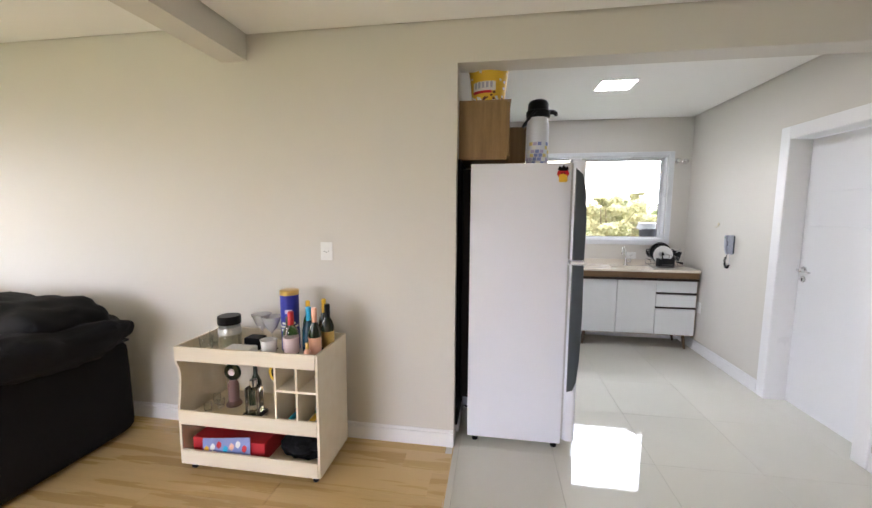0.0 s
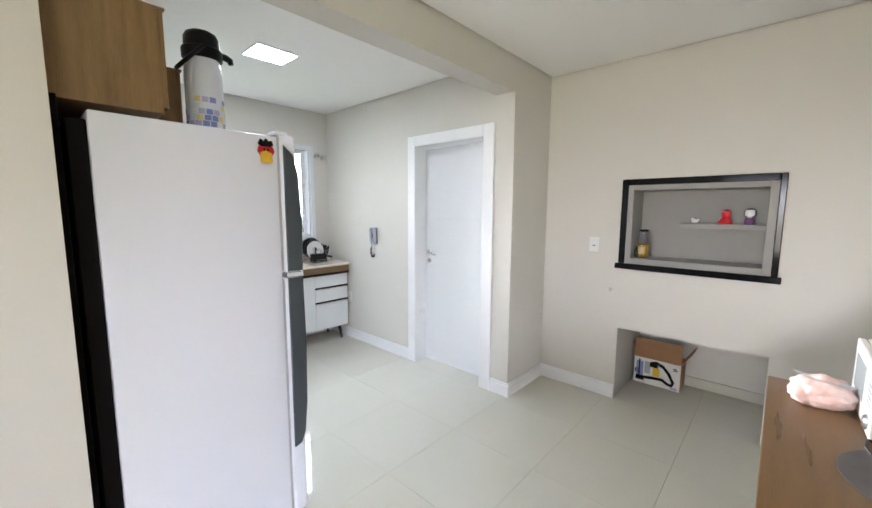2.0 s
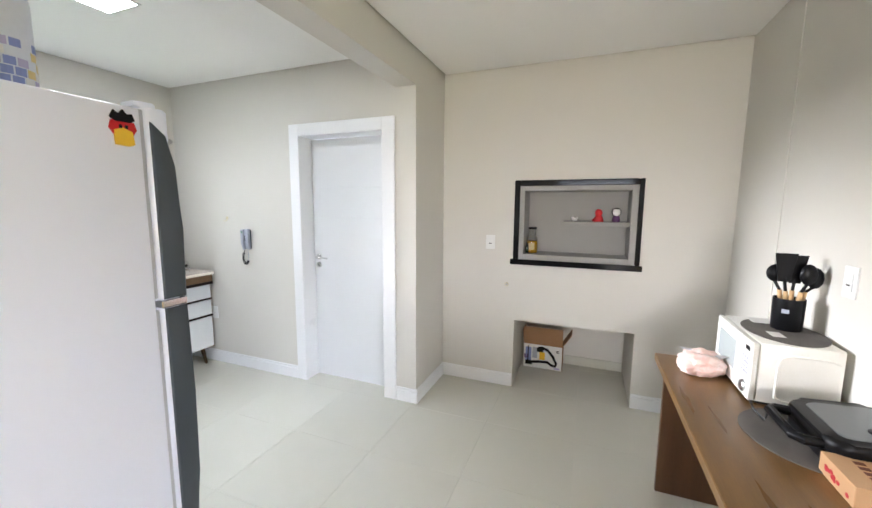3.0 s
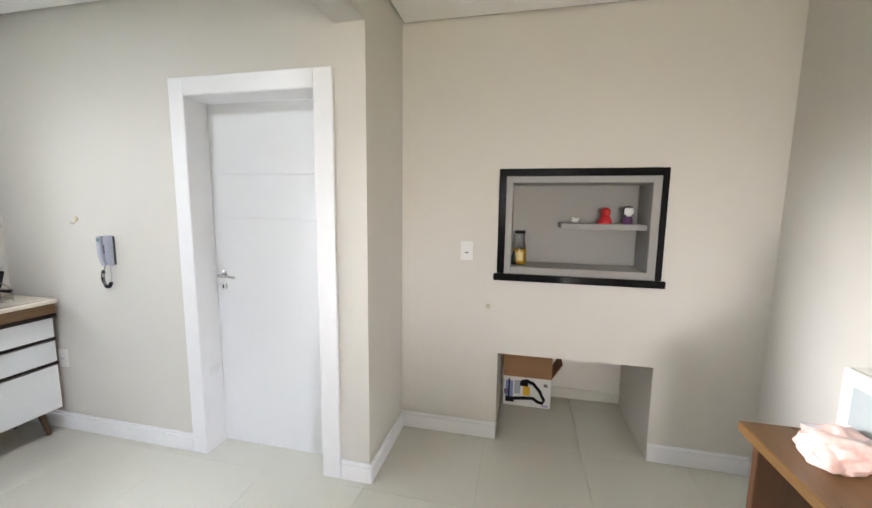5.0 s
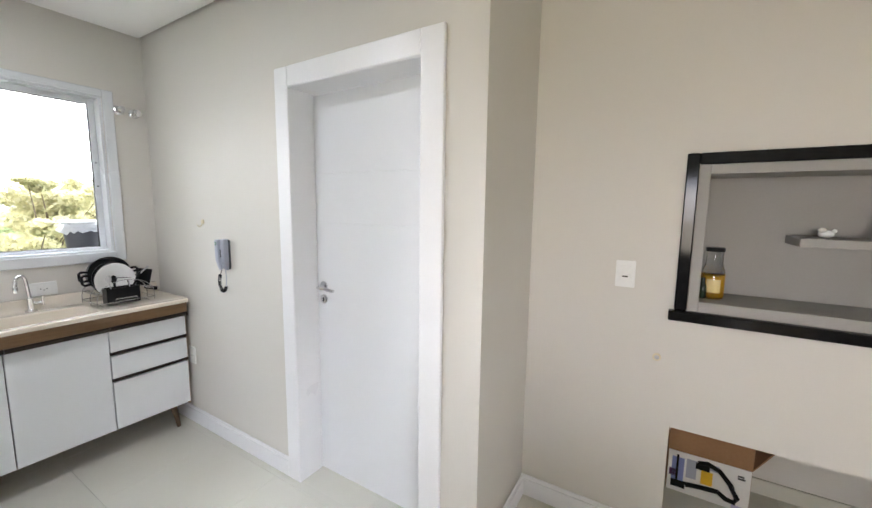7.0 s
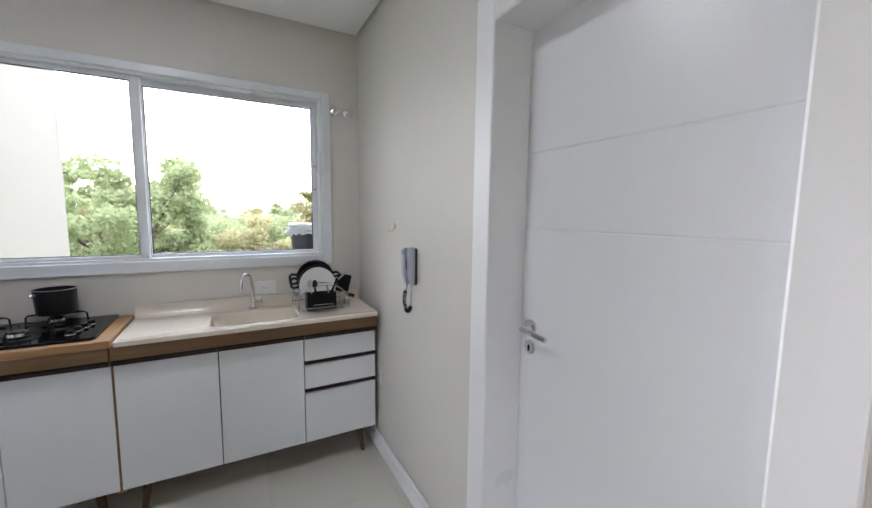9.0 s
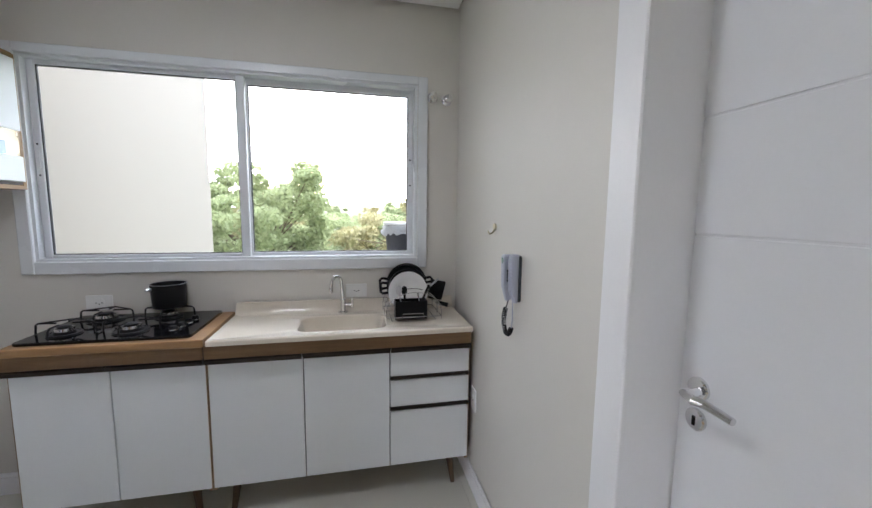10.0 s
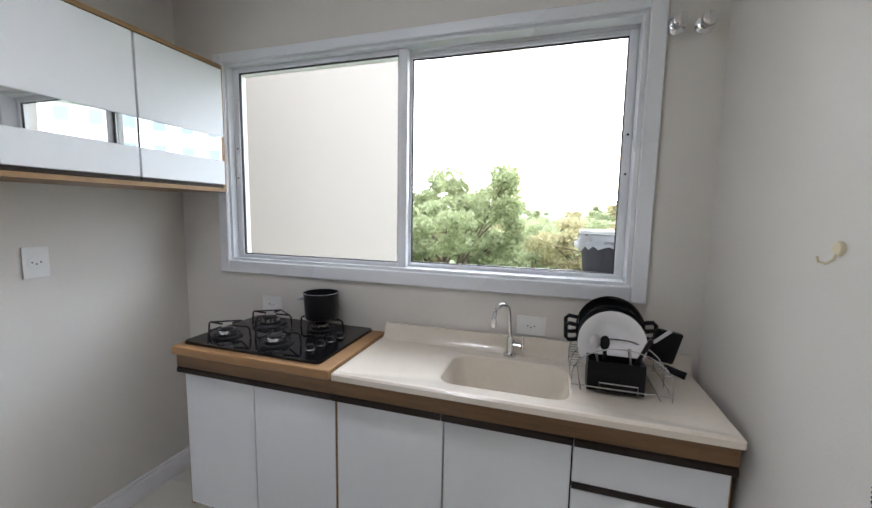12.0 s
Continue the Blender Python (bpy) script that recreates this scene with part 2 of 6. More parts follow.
def tube(points, r, seg=8, into=None, closed=False):
    """A round bar along points."""
    bm = into if into is not None else bmesh.new()
    pts = [Vector(p) for p in points]
    n = len(pts)
    rings = []
    up = Vector((0.13, 0.27, 0.95)).normalized()
    for i, p in enumerate(pts):
        a = pts[(i - 1) % n] if (i > 0 or closed) else p
        b = pts[(i + 1) % n] if (i < n - 1 or closed) else p
        d = (b - a).normalized()
        s = d.cross(up)
        if s.length < 1e-3:
            s = d.cross(Vector((1, 0, 0)))
        s.normalize()
        u = s.cross(d)
        rr = r[i] if isinstance(r, (list, tuple)) else r
        rings.append([bm.verts.new(p + rr * (math.cos(2 * math.pi * k / seg) * s + math.sin(2 * math.pi * k / seg) * u)) for k in range(seg)])
    pairs = list(zip(rings, rings[1:])) + ([(rings[-1], rings[0])] if closed else [])
    for a, b in pairs:
        for k in range(seg):
            bm.faces.new((a[k], a[(k + 1) % seg], b[(k + 1) % seg], b[k]))
    if not closed:
        bm.faces.new(rings[0][::-1])
        bm.faces.new(rings[-1])
    return bm


def prism(outline, lo, hi, axis="z", bevel=0.0, seg=1, into=None):
    """An outline of (u, v) drawn out along an axis: z: (x, y); y: (x, z); x: (y, z)."""
    bm = into if into is not None else bmesh.new()

    def at(u, v, w):
        return {"z": (u, v, w), "y": (u, w, v), "x": (w, u, v)}[axis]
    a = [bm.verts.new(at(u, v, lo)) for u, v in outline]
    b = [bm.verts.new(at(u, v, hi)) for u, v in outline]
    n = len(outline)
    fs = [bm.faces.new(a), bm.faces.new(b[::-1])]
    fs += [bm.faces.new((a[i], b[i], b[(i + 1) % n], a[(i + 1) % n])) for i in range(n)]
    if bevel:
        bmesh.ops.bevel(bm, geom=list(fs[0].edges) + list(fs[1].edges), offset=bevel, segments=seg, profile=0.5, affect="EDGES")
    return bm


def rounded(x0, x1, y0, y1, r, k=5):
    out = []
    for cx, cy, a0 in ((x1 - r, y1 - r, 0), (x0 + r, y1 - r, 90), (x0 + r, y0 + r, 180), (x1 - r, y0 + r, 270)):
        for i in range(k + 1):
            a = radians(a0 + 90 * i / k)
            out.append((cx + r * math.cos(a), cy + r * math.sin(a)))
    return out


def mesh_of(name, bm, mat_, smooth=True):
    bmesh.ops.recalc_face_normals(bm, faces=bm.faces)
    me = bpy.data.meshes.new(name)
    bm.to_mesh(me)
    bm.free()
    me.materials.append(mat_)
    if smooth:
        for p in me.polygons:
            p.use_smooth = True
        me.set_sharp_from_angle(angle=radians(35))
    return me


def thing(name, loc, label, category, group="", kind=""):
    ob = new(name)
    ob.location = loc
    ob.empty_display_size = 0.1
    return tagged(ob, label, category, group, kind)


def part(name, bm, mat_, parent=None, label="", smooth=True):
    ob = new(name, mesh_of(name, bm, mat_, smooth))
    if parent is not None:
        ob.parent = parent
        if parent.type == "EMPTY":
            ob.matrix_parent_inverse = Matrix.Translation(-Vector(parent.location))
    if label:
        tagged(ob, label)
    return ob


def solo(name, bm, mat_, label, category, group="", kind="", smooth=True):
    return tagged(new(name, mesh_of(name, bm, mat_, smooth)), label, category, group, kind)


def structure(name, bm, mat_, label, category):
    return solo(name, bm, mat_, label, category, kind="structure", smooth=False)

# ---- structure ----
H = 2.62
HK = 2.612
structure("floor_base", box(-7.6, 3.6, -2.1, 5.1, -0.2, -0.012), M["grout"], "grey grout bed under the floor tiles", "floor")


def wall_with_hole(name, x0, x1, y0, y1, holes, axis, label, top=2.9):
    """A wall box along one axis, left open where holes (a0, a1, z0, z1) lie."""
    bm = bmesh.new()
    lo, hi = (x0, x1) if axis == "x" else (y0, y1)
    cuts = sorted({lo, hi, *[h[0] for h in holes], *[h[1] for h in holes]})
    for a, b in zip(cuts, cuts[1:]):
        inside = sorted([h for h in holes if h[0] <= a + 1e-6 and h[1] >= b - 1e-6], key=lambda h: h[2])
        z = 0.0
        spans = []
        for h in inside:
            spans.append((z, h[2]))
            z = h[3]
        spans.append((z, top))
        for z0, z1 in spans:
            if z1 - z0 > 1e-4:
                if axis == "x":
                    box(a, b, y0, y1, z0 - (0.15 if z0 == 0 else 0), z1, into=bm)
                else:
                    box(x0, x1, a, b, z0 - (0.15 if z0 == 0 else 0), z1, into=bm)
    bmesh.ops.remove_doubles(bm, verts=bm.verts, dist=1e-5)
    return structure(name, bm, M["wall"], label, "wall")


WIN = (-0.195, 1.755, 1.2, 2.185)
wall_with_hole("wall_north", -0.615, 2.18, 5.01, 5.2, [WIN], "x", "greige painted kitchen wall with a wide window")
wall_with_hole("wall_east", 2.0, 2.18, 2.45, 5.01, [(2.7, 3.52, 0, 2.1)], "y", "greige painted wall with a white door")
wall_with_hole("wall_pier", 2.18, 2.7, 2.45, 2.6, [], "x", "greige painted wall return beside the barbecue wall")
NICHE = (0.96, 1.775, 1.12, 1.68)
ALC = (0.905, 1.81, 0.0, 0.583)
wall_with_hole("wall_barbecue", 2.575, 2.7, 0.13, 2.45, [ALC, NICHE], "y", "greige painted barbecue wall with two recesses")
wall_with_hole("wall_south", 0.35, 2.575, 0.13, 0.352, [], "x", "pale painted wall behind the wooden table")
wall_with_hole("wall_pilaster", 1.94, 2.575, 0.352, 0.356, [], "x", "pale painted pilaster in the room corner")
wall_with_hole("wall_living", -7.5, -0.465, 2.45, 2.6, [], "x", "beige painted living room wall")
wall_with_hole("wall_kitchen_west", -0.615, -0.465, 2.6, 5.01, [], "y", "greige painted kitchen side wall")
wall_with_hole("wall_west", -7.65, -7.5, -2.15, 2.6, [(0.05, 2.15, 0.3, 2.3)], "y", "painted living room wall with a window opening")
# the opening here is added around the south fill lamp, out of view
wall_with_hole("wall_far_south", -7.5, 0.65, -2.15, -2.0, [(-4.1, -1.9, 0.2, 2.3)], "x", "unseen painted living room wall with an opening added for the fill light")
wall_with_hole("wall_living_east", 0.5, 0.65, -2.0, 0.13, [], "y", "painted living room wall")
structure("beam_kitchen", box(-0.465, 2.0, 2.45, 2.615, 2.378, 2.9), M["wall"], "painted beam over the kitchen opening", "beam")
structure("beam_living", box(-1.985, -1.805, -2.0, 2.45, 2.46, 2.9), M["wall"], "painted ceiling beam in the living room", "beam")


def ceiling(name, x0, x1, y0, y1, z, label):
    """A plaster sheet that stops short of the walls, over a dark shadow gap."""
    g = 0.018
    ob = structure(name, box(x0 + g, x1 - g, y0 + g, y1 - g, z, z + 0.03), M["ceiling"], label, "ceiling")
    structure(name + "_gap", box(x0, x1, y0, y1, z + 0.031, z + 0.06), M["gap"], "dark recess above the ceiling edge", "ceiling")
    return ob


ceiling("ceiling_kitchen", -0.465, 2.0, 2.615, 5.01, HK, "white plaster kitchen ceiling with a shadow gap")
ceiling("ceiling_dining", -1.805, 2.575, 0.24, 2.45, H - 0.01, "white plaster ceiling with a shadow gap")
ceiling("ceiling_living", -7.5, -1.985, -2.0, 2.45, 2.67, "white plaster living room ceiling")
ceiling("ceiling_entry", -1.805, 0.5, -2.0, 0.24, H, "white plaster ceiling over the south end of the room")

# barbecue recess and alcove linings
alcove = bmesh.new()
box(2.7, 3.35, 0.755, 0.905, -0.15, 0.73, into=alcove)
box(2.7, 3.35, 1.81, 1.96, -0.15, 0.73, into=alcove)
box(3.255, 3.35, 0.905, 1.81, -0.15, 0.73, into=alcove)
box(2.7, 3.255, 0.905, 1.81, 0.583, 0.73, into=alcove)
structure("wall_alcove", alcove, M["wall"], "painted sides of the open floor alcove", "wall")
niche = thing("barbecue_niche", (2.575, 1.37, 1.07), "grey painted wall recess framed in polished black granite", "niche", kind="structure")
for q in ((2.83, 2.86, 0.955, 1.78, 1.115, 1.685), (2.58, 2.83, 0.955, 0.985, 1.115, 1.685), (2.58, 2.83, 1.751, 1.78, 1.115, 1.685), (2.58, 2.83, 0.985, 1.751, 1.115, 1.147), (2.58, 2.83, 0.985, 1.751, 1.656, 1.685)):
    part("lining", box(*q), M["grey_paint"], niche, "matt grey painted lining", smooth=False)
part("rim", box(2.566, 2.58, 0.941, 0.985, 1.104, 1.694, 0.002), M["grey_paint"], niche)
part("rim", box(2.566, 2.58, 1.751, 1.79, 1.104, 1.694, 0.002), M["grey_paint"], niche)
part("rim", box(2.566, 2.58, 0.985, 1.751, 1.104, 1.147, 0.002), M["grey_paint"], niche)
part("rim", box(2.566, 2.58, 0.985, 1.751, 1.656, 1.694, 0.002), M["grey_paint"], niche)
part("granite_frame", box(2.558, 2.575, 1.79, 1.833, 1.105, 1.738, 0.004), M["granite"], niche, "polished black granite strip")
part("granite_frame", box(2.558, 2.575, 0.908, 0.941, 1.105, 1.738, 0.004), M["granite"], niche, "polished black granite strip")
part("granite_frame", box(2.558, 2.575, 0.941, 1.79, 1.694, 1.738, 0.004), M["granite"], niche, "polished black granite strip")
part("granite_sill", box(2.54, 2.575, 0.89, 1.852, 1.062, 1.104, 0.004), M["granite"], niche, "polished black granite sill")
part("shelf", box(2.62, 2.83, 0.985, 1.46, 1.385, 1.417, 0.002), M["grey_paint"], niche)

# baseboards


def skirting(name, x0, x1, y0, y1, label="white lacquered skirting board along the wall"):
    bm = box(x0, x1, y0, y1, 0.0, 0.092, 0.003)
    dx, dy = (0.004, 0) if x1 - x0 < y1 - y0 else (0, 0.004)
    box(x0 + dx, x1 - dx, y0 + dy, y1 - dy, 0.0915, 0.115, 0.003, into=bm)
    return structure(name, bm, M["trim"], label, "skirting board")


skirting("baseboard_1", -7.5, -0.465, 2.433, 2.45)
skirting("baseboard_2", 1.983, 2.0, 3.596, 5.01)
skirting("baseboard_3", 1.983, 2.0, 2.433, 2.612)
skirting("baseboard_4", 2.0, 2.558, 2.433, 2.45)
skirting("baseboard_5", 2.558, 2.575, 1.81, 2.45)
skirting("baseboard_6", 2.558, 2.575, 0.373, 0.905)
skirting("baseboard_7", -0.465, -0.448, 2.62, 5.01)
skirting("baseboard_8", -0.448, 1.983, 4.993, 5.01)
skirting("baseboard_9", 1.94, 2.558, 0.356, 0.373)
skirting("baseboard_10", 0.36, 1.94, 0.352, 0.369)
structure("baseboard_11", box(3.241, 3.255, 0.905, 1.81, 0.0, 0.085, 0.003), M["tile"], "tile skirting at the alcove's back", "skirting board")

# door
door = thing("door_1", (2.0, 3.1, 0), "closed white lacquered door with grooved lines", "door", kind="structure")
part("casing", box(1.982, 2.0, 2.617, 2.722, 0, 2.18, 0.004), M["trim"], door)
part("casing", box(1.982, 2.0, 3.497, 3.594, 0, 2.18, 0.004), M["trim"], door)
part("casing", box(1.982, 2.0, 2.722, 3.497, 2.084, 2.18, 0.004), M["trim"], door)
part("jamb", box(1.986, 2.17, 2.7, 2.724, 0, 2.1, 0.002), M["trim"], door)
part("jamb", box(1.986, 2.17, 3.499, 3.52, 0, 2.1, 0.002), M["trim"], door)
part("jamb", box(1.986, 2.17, 2.724, 3.499, 2.082, 2.1, 0.002), M["trim"], door)
leaf = bmesh.new()
zs = [0.006, 1.425, 1.429, 1.678, 1.682, 2.078]
for a, b in ((0, 1), (2, 3), (4, 5)):
    box(2.14, 2.177, 2.727, 3.496, zs[a], zs[b], 0.0015, into=leaf)
box(2.143, 2.172, 2.73, 3.493, 0.01, 2.07, into=leaf)
leaf_ob = part("leaf", leaf, M["door"], door)
rose = lathe([(0.026, 0), (0.026, -0.006), (0.022, -0.009)], 20, (2.14, 3.447, 1.085), "x")
part("handle_rose", rose, M["chrome"], leaf_ob, "round chrome rose")
part("door_handle", tube([(2.125, 3.435, 1.085), (2.085, 3.435, 1.085), (2.078, 3.405, 1.085), (2.091, 3.39, 1.082), (2.093, 3.33, 1.077)], [0.009, 0.009, 0.01, 0.0095, 0.008], 10), M["chrome"], leaf_ob, "chrome lever handle")
part("keyhole_rose", lathe([(0.025, 0), (0.025, -0.006), (0.021, -0.009)], 20, (2.14, 3.447, 1.013), "x"), M["chrome"], leaf_ob, "round chrome keyhole plate")
part("keyhole", box(2.129, 2.132, 3.443, 3.451, 1.0, 1.022, 0.001), M["dark"], leaf_ob)

# kitchen window
win = thing("window_1", (0.82, 5.01, 1.14), "white aluminium two-leaf sliding window over the sink", "window", kind="structure")
X0, X1, Z0, Z1 = -0.2, 1.812, 1.138, 2.228
part("casing", box(X0, -0.143, 4.99, 5.01, Z0, Z1, 0.004), M["alu"], win)
part("casing", box(1.757, X1, 4.99, 5.01, Z0, Z1, 0.004), M["alu"], win)
part("casing", box(-0.143, 1.757, 4.99, 5.01, Z0, 1.2, 0.004), M["alu"], win)
part("casing", box(-0.143, 1.757, 4.99, 5.01, 2.184, Z1, 0.004), M["alu"], win)
fr = bmesh.new()
box(-0.145, -0.13, 5.01, 5.08, 1.2, 2.185, into=fr)
box(1.74, 1.755, 5.01, 5.15, 1.2, 2.185, into=fr)
box(-0.13, 1.74, 5.01, 5.15, 1.2, 1.212, into=fr)
box(-0.13, 1.74, 5.01, 5.15, 2.172, 2.185, into=fr)
box(-0.13, 1.74, 5.078, 5.083, 1.212, 1.226, into=fr)
box(-0.13, 1.74, 5.078, 5.083, 2.158, 2.172, into=fr)
part("track_frame", fr, M["alu"], win, smooth=False)


def sash(x0, x1, y0, y1, z0, z1, gx0, gx1, gz0, gz1, latch_x):
    s = bmesh.new()
    box(x0, gx0, y0, y1, z0, z1, 0.003, into=s)
    box(gx1, x1, y0, y1, z0, z1, 0.003, into=s)
    box(gx0, gx1, y0, y1, z0, gz0, 0.003, into=s)
    box(gx0, gx1, y0, y1, gz1, z1, 0.003, into=s)
    ob = part("sash", s, M["alu"], win)
    g = bmesh.new()
    e = 0.004
    ym = y0 + 0.008
    box(gx0, gx0 + e, ym, ym + 0.012, gz0, gz1, into=g)
    box(gx1 - e, gx1, ym, ym + 0.012, gz0, gz1, into=g)
    box(gx0 + e, gx1 - e, ym, ym + 0.012, gz0, gz0 + e, into=g)
    box(gx0 + e, gx1 - e, ym, ym + 0.012, gz1 - e, gz1, into=g)
    part("gasket", g, M["gasket"], ob, "black rubber glazing seal", smooth=False)
    p = part("pane", box(gx0 + e, gx1 - e, ym + 0.004, ym + 0.008, gz0 + e, gz1 - e), M["pane"], ob, "clear window glass", smooth=False)
    p.visible_shadow = False
    part("latch", prism(rounded(latch_x - 0.008, latch_x + 0.008, 1.655, 1.745, 0.007), y0 - 0.006, y0, "y", 0.002), M["alu"], ob)
    part("screw", lathe([(0.005, 0), (0.004, -0.002)], 8, (latch_x, y0, 1.775), "y"), M["gasket"], ob)
    part("screw", lathe([(0.005, 0), (0.004, -0.002)], 8, (latch_x, y0, 1.625), "y"), M["gasket"], ob)
    return ob


sash(-0.13, 0.828, 5.045, 5.075, 1.212, 2.172, -0.097, 0.785, 1.23, 2.15, -0.114)
sash(0.79, 1.74, 5.086, 5.116, 1.212, 2.172, 0.834, 1.708, 1.23, 2.14, 1.724)

# led panels


def led_panel(x, y, z, glow, label):
    led = thing("ceiling_light", (x, y, z), label, "ceiling light")
    fr_ = bmesh.new()
    for a, b, c, d in ((-0.155, -0.14, -0.14, 0.14), (0.14, 0.155, -0.14, 0.14), (-0.14, 0.14, -0.14, -0.125), (-0.14, 0.14, 0.125, 0.14)):
        box(x + a, x + b, y + c, y + d, z - 0.008, z, 0.002, into=fr_)
    part("frame", fr_, M["plate_plastic"], led)
    part("diffuser", box(x - 0.14, x + 0.14, y - 0.125, y + 0.125, z - 0.005, z - 0.001), glow, led, "glowing white diffuser", smooth=False)
    return led


led_panel(0.77, 3.74, HK, M["led"], "lit square white LED panel recessed in the kitchen ceiling")
led_panel(-4.7, 0.8, 2.67, M["led_warm"], "lit square warm LED panel recessed in the living room ceiling")

# ---- kitchen ----


def leg(x, y, h, dx, dy):
    return tube([(x, y, h), (x + dx, y + dy, 0)], [0.02, 0.012], 10)


def handle_profile(parent, x0, x1, yf, z0, z1):
    bm = prism([(yf - 0.006, z1), (yf - 0.012, z1 - 0.006), (yf - 0.012, z0 + 0.008), (yf + 0.014, z0), (yf + 0.014, z1)], x0, x1, "x")
    return part("handle", bm, M["profile"], parent, "dark bronze channel handle", smooth=False)


YF = 4.61


def base_cabinet(x0, x1, splits, drawers, label):
    cab = thing("base_cabinet", ((x0 + x1) / 2, 4.8, 0), label, "cabinet")
    body = bmesh.new()
    t = 0.015
    box(x0, x0 + t, YF, 4.985, 0.155, 0.8775, into=body)
    box(x1 - t, x1, YF, 4.985, 0.155, 0.8775, into=body)
    box(x0 + t, x1 - t, YF + 0.018, 4.985, 0.155, 0.17, into=body)
    box(x0 + t, x1 - t, 4.97, 4.985, 0.17, 0.8775, into=body)
    part("body", body, M["oak"], cab, "brown oak board carcass", smooth=False)
    part("front_band", box(x0 + 0.001, x1 - 0.001, YF - 0.035, YF - 0.001, 0.806, 0.8775, 0.001), M["oak_band"], cab, "dark oak band under the worktop", smooth=False)
    # near-black board behind the fronts stands in for shade in their gaps
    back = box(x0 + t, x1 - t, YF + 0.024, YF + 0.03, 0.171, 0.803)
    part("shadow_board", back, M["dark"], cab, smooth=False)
    g = 0.0025
    for a, b in zip(splits, splits[1:]):
        if drawers and b == splits[-1]:
            for z0, z1 in ((0.165, 0.458), (0.482, 0.62), (0.644, 0.772)):
                d = part("drawer", box(a + g, b - g, YF - 0.001, YF + 0.017, z0, z1, 0.0015), M["cab_white"], cab, "white drawer front")
                handle_profile(d, a + g, b - g, YF - (0.0 if z1 < 0.7 else 0.026), z1 + 0.001, z1 + (0.024 if z1 < 0.7 else 0.0325))
        else:
            d = part("door", box(a + g, b - g, YF - 0.001, YF + 0.017, 0.165, 0.772, 0.0015), M["cab_white"], cab, "white cabinet door")
            handle_profile(d, a + g, b - g, YF - 0.026, 0.774, 0.8045)
    for lx, dx in ((x0 + 0.09, -0.02), (x1 - 0.09, 0.02)):
        for ly, dy in ((YF + 0.05, -0.015), (4.93, 0.015)):
            part("leg", leg(lx, ly, 0.156, dx, dy), M["dark_leg"], cab, "tapered dark wooden leg")
    return cab


base_cabinet(-0.012, 0.728, [-0.012, 0.352, 0.728], False, "white two-door base cabinet with oak trim under the cooktop")
base_cabinet(0.732, 1.972, [0.732, 1.146, 1.558, 1.972], True, "white base cabinet with three drawers under the sink")
solo("worktop", box(0.02, 0.748, 4.53, 5.0, 0.878, 0.912, 0.003), M["oak_top"], "light oak worktop around the cooktop", "worktop")


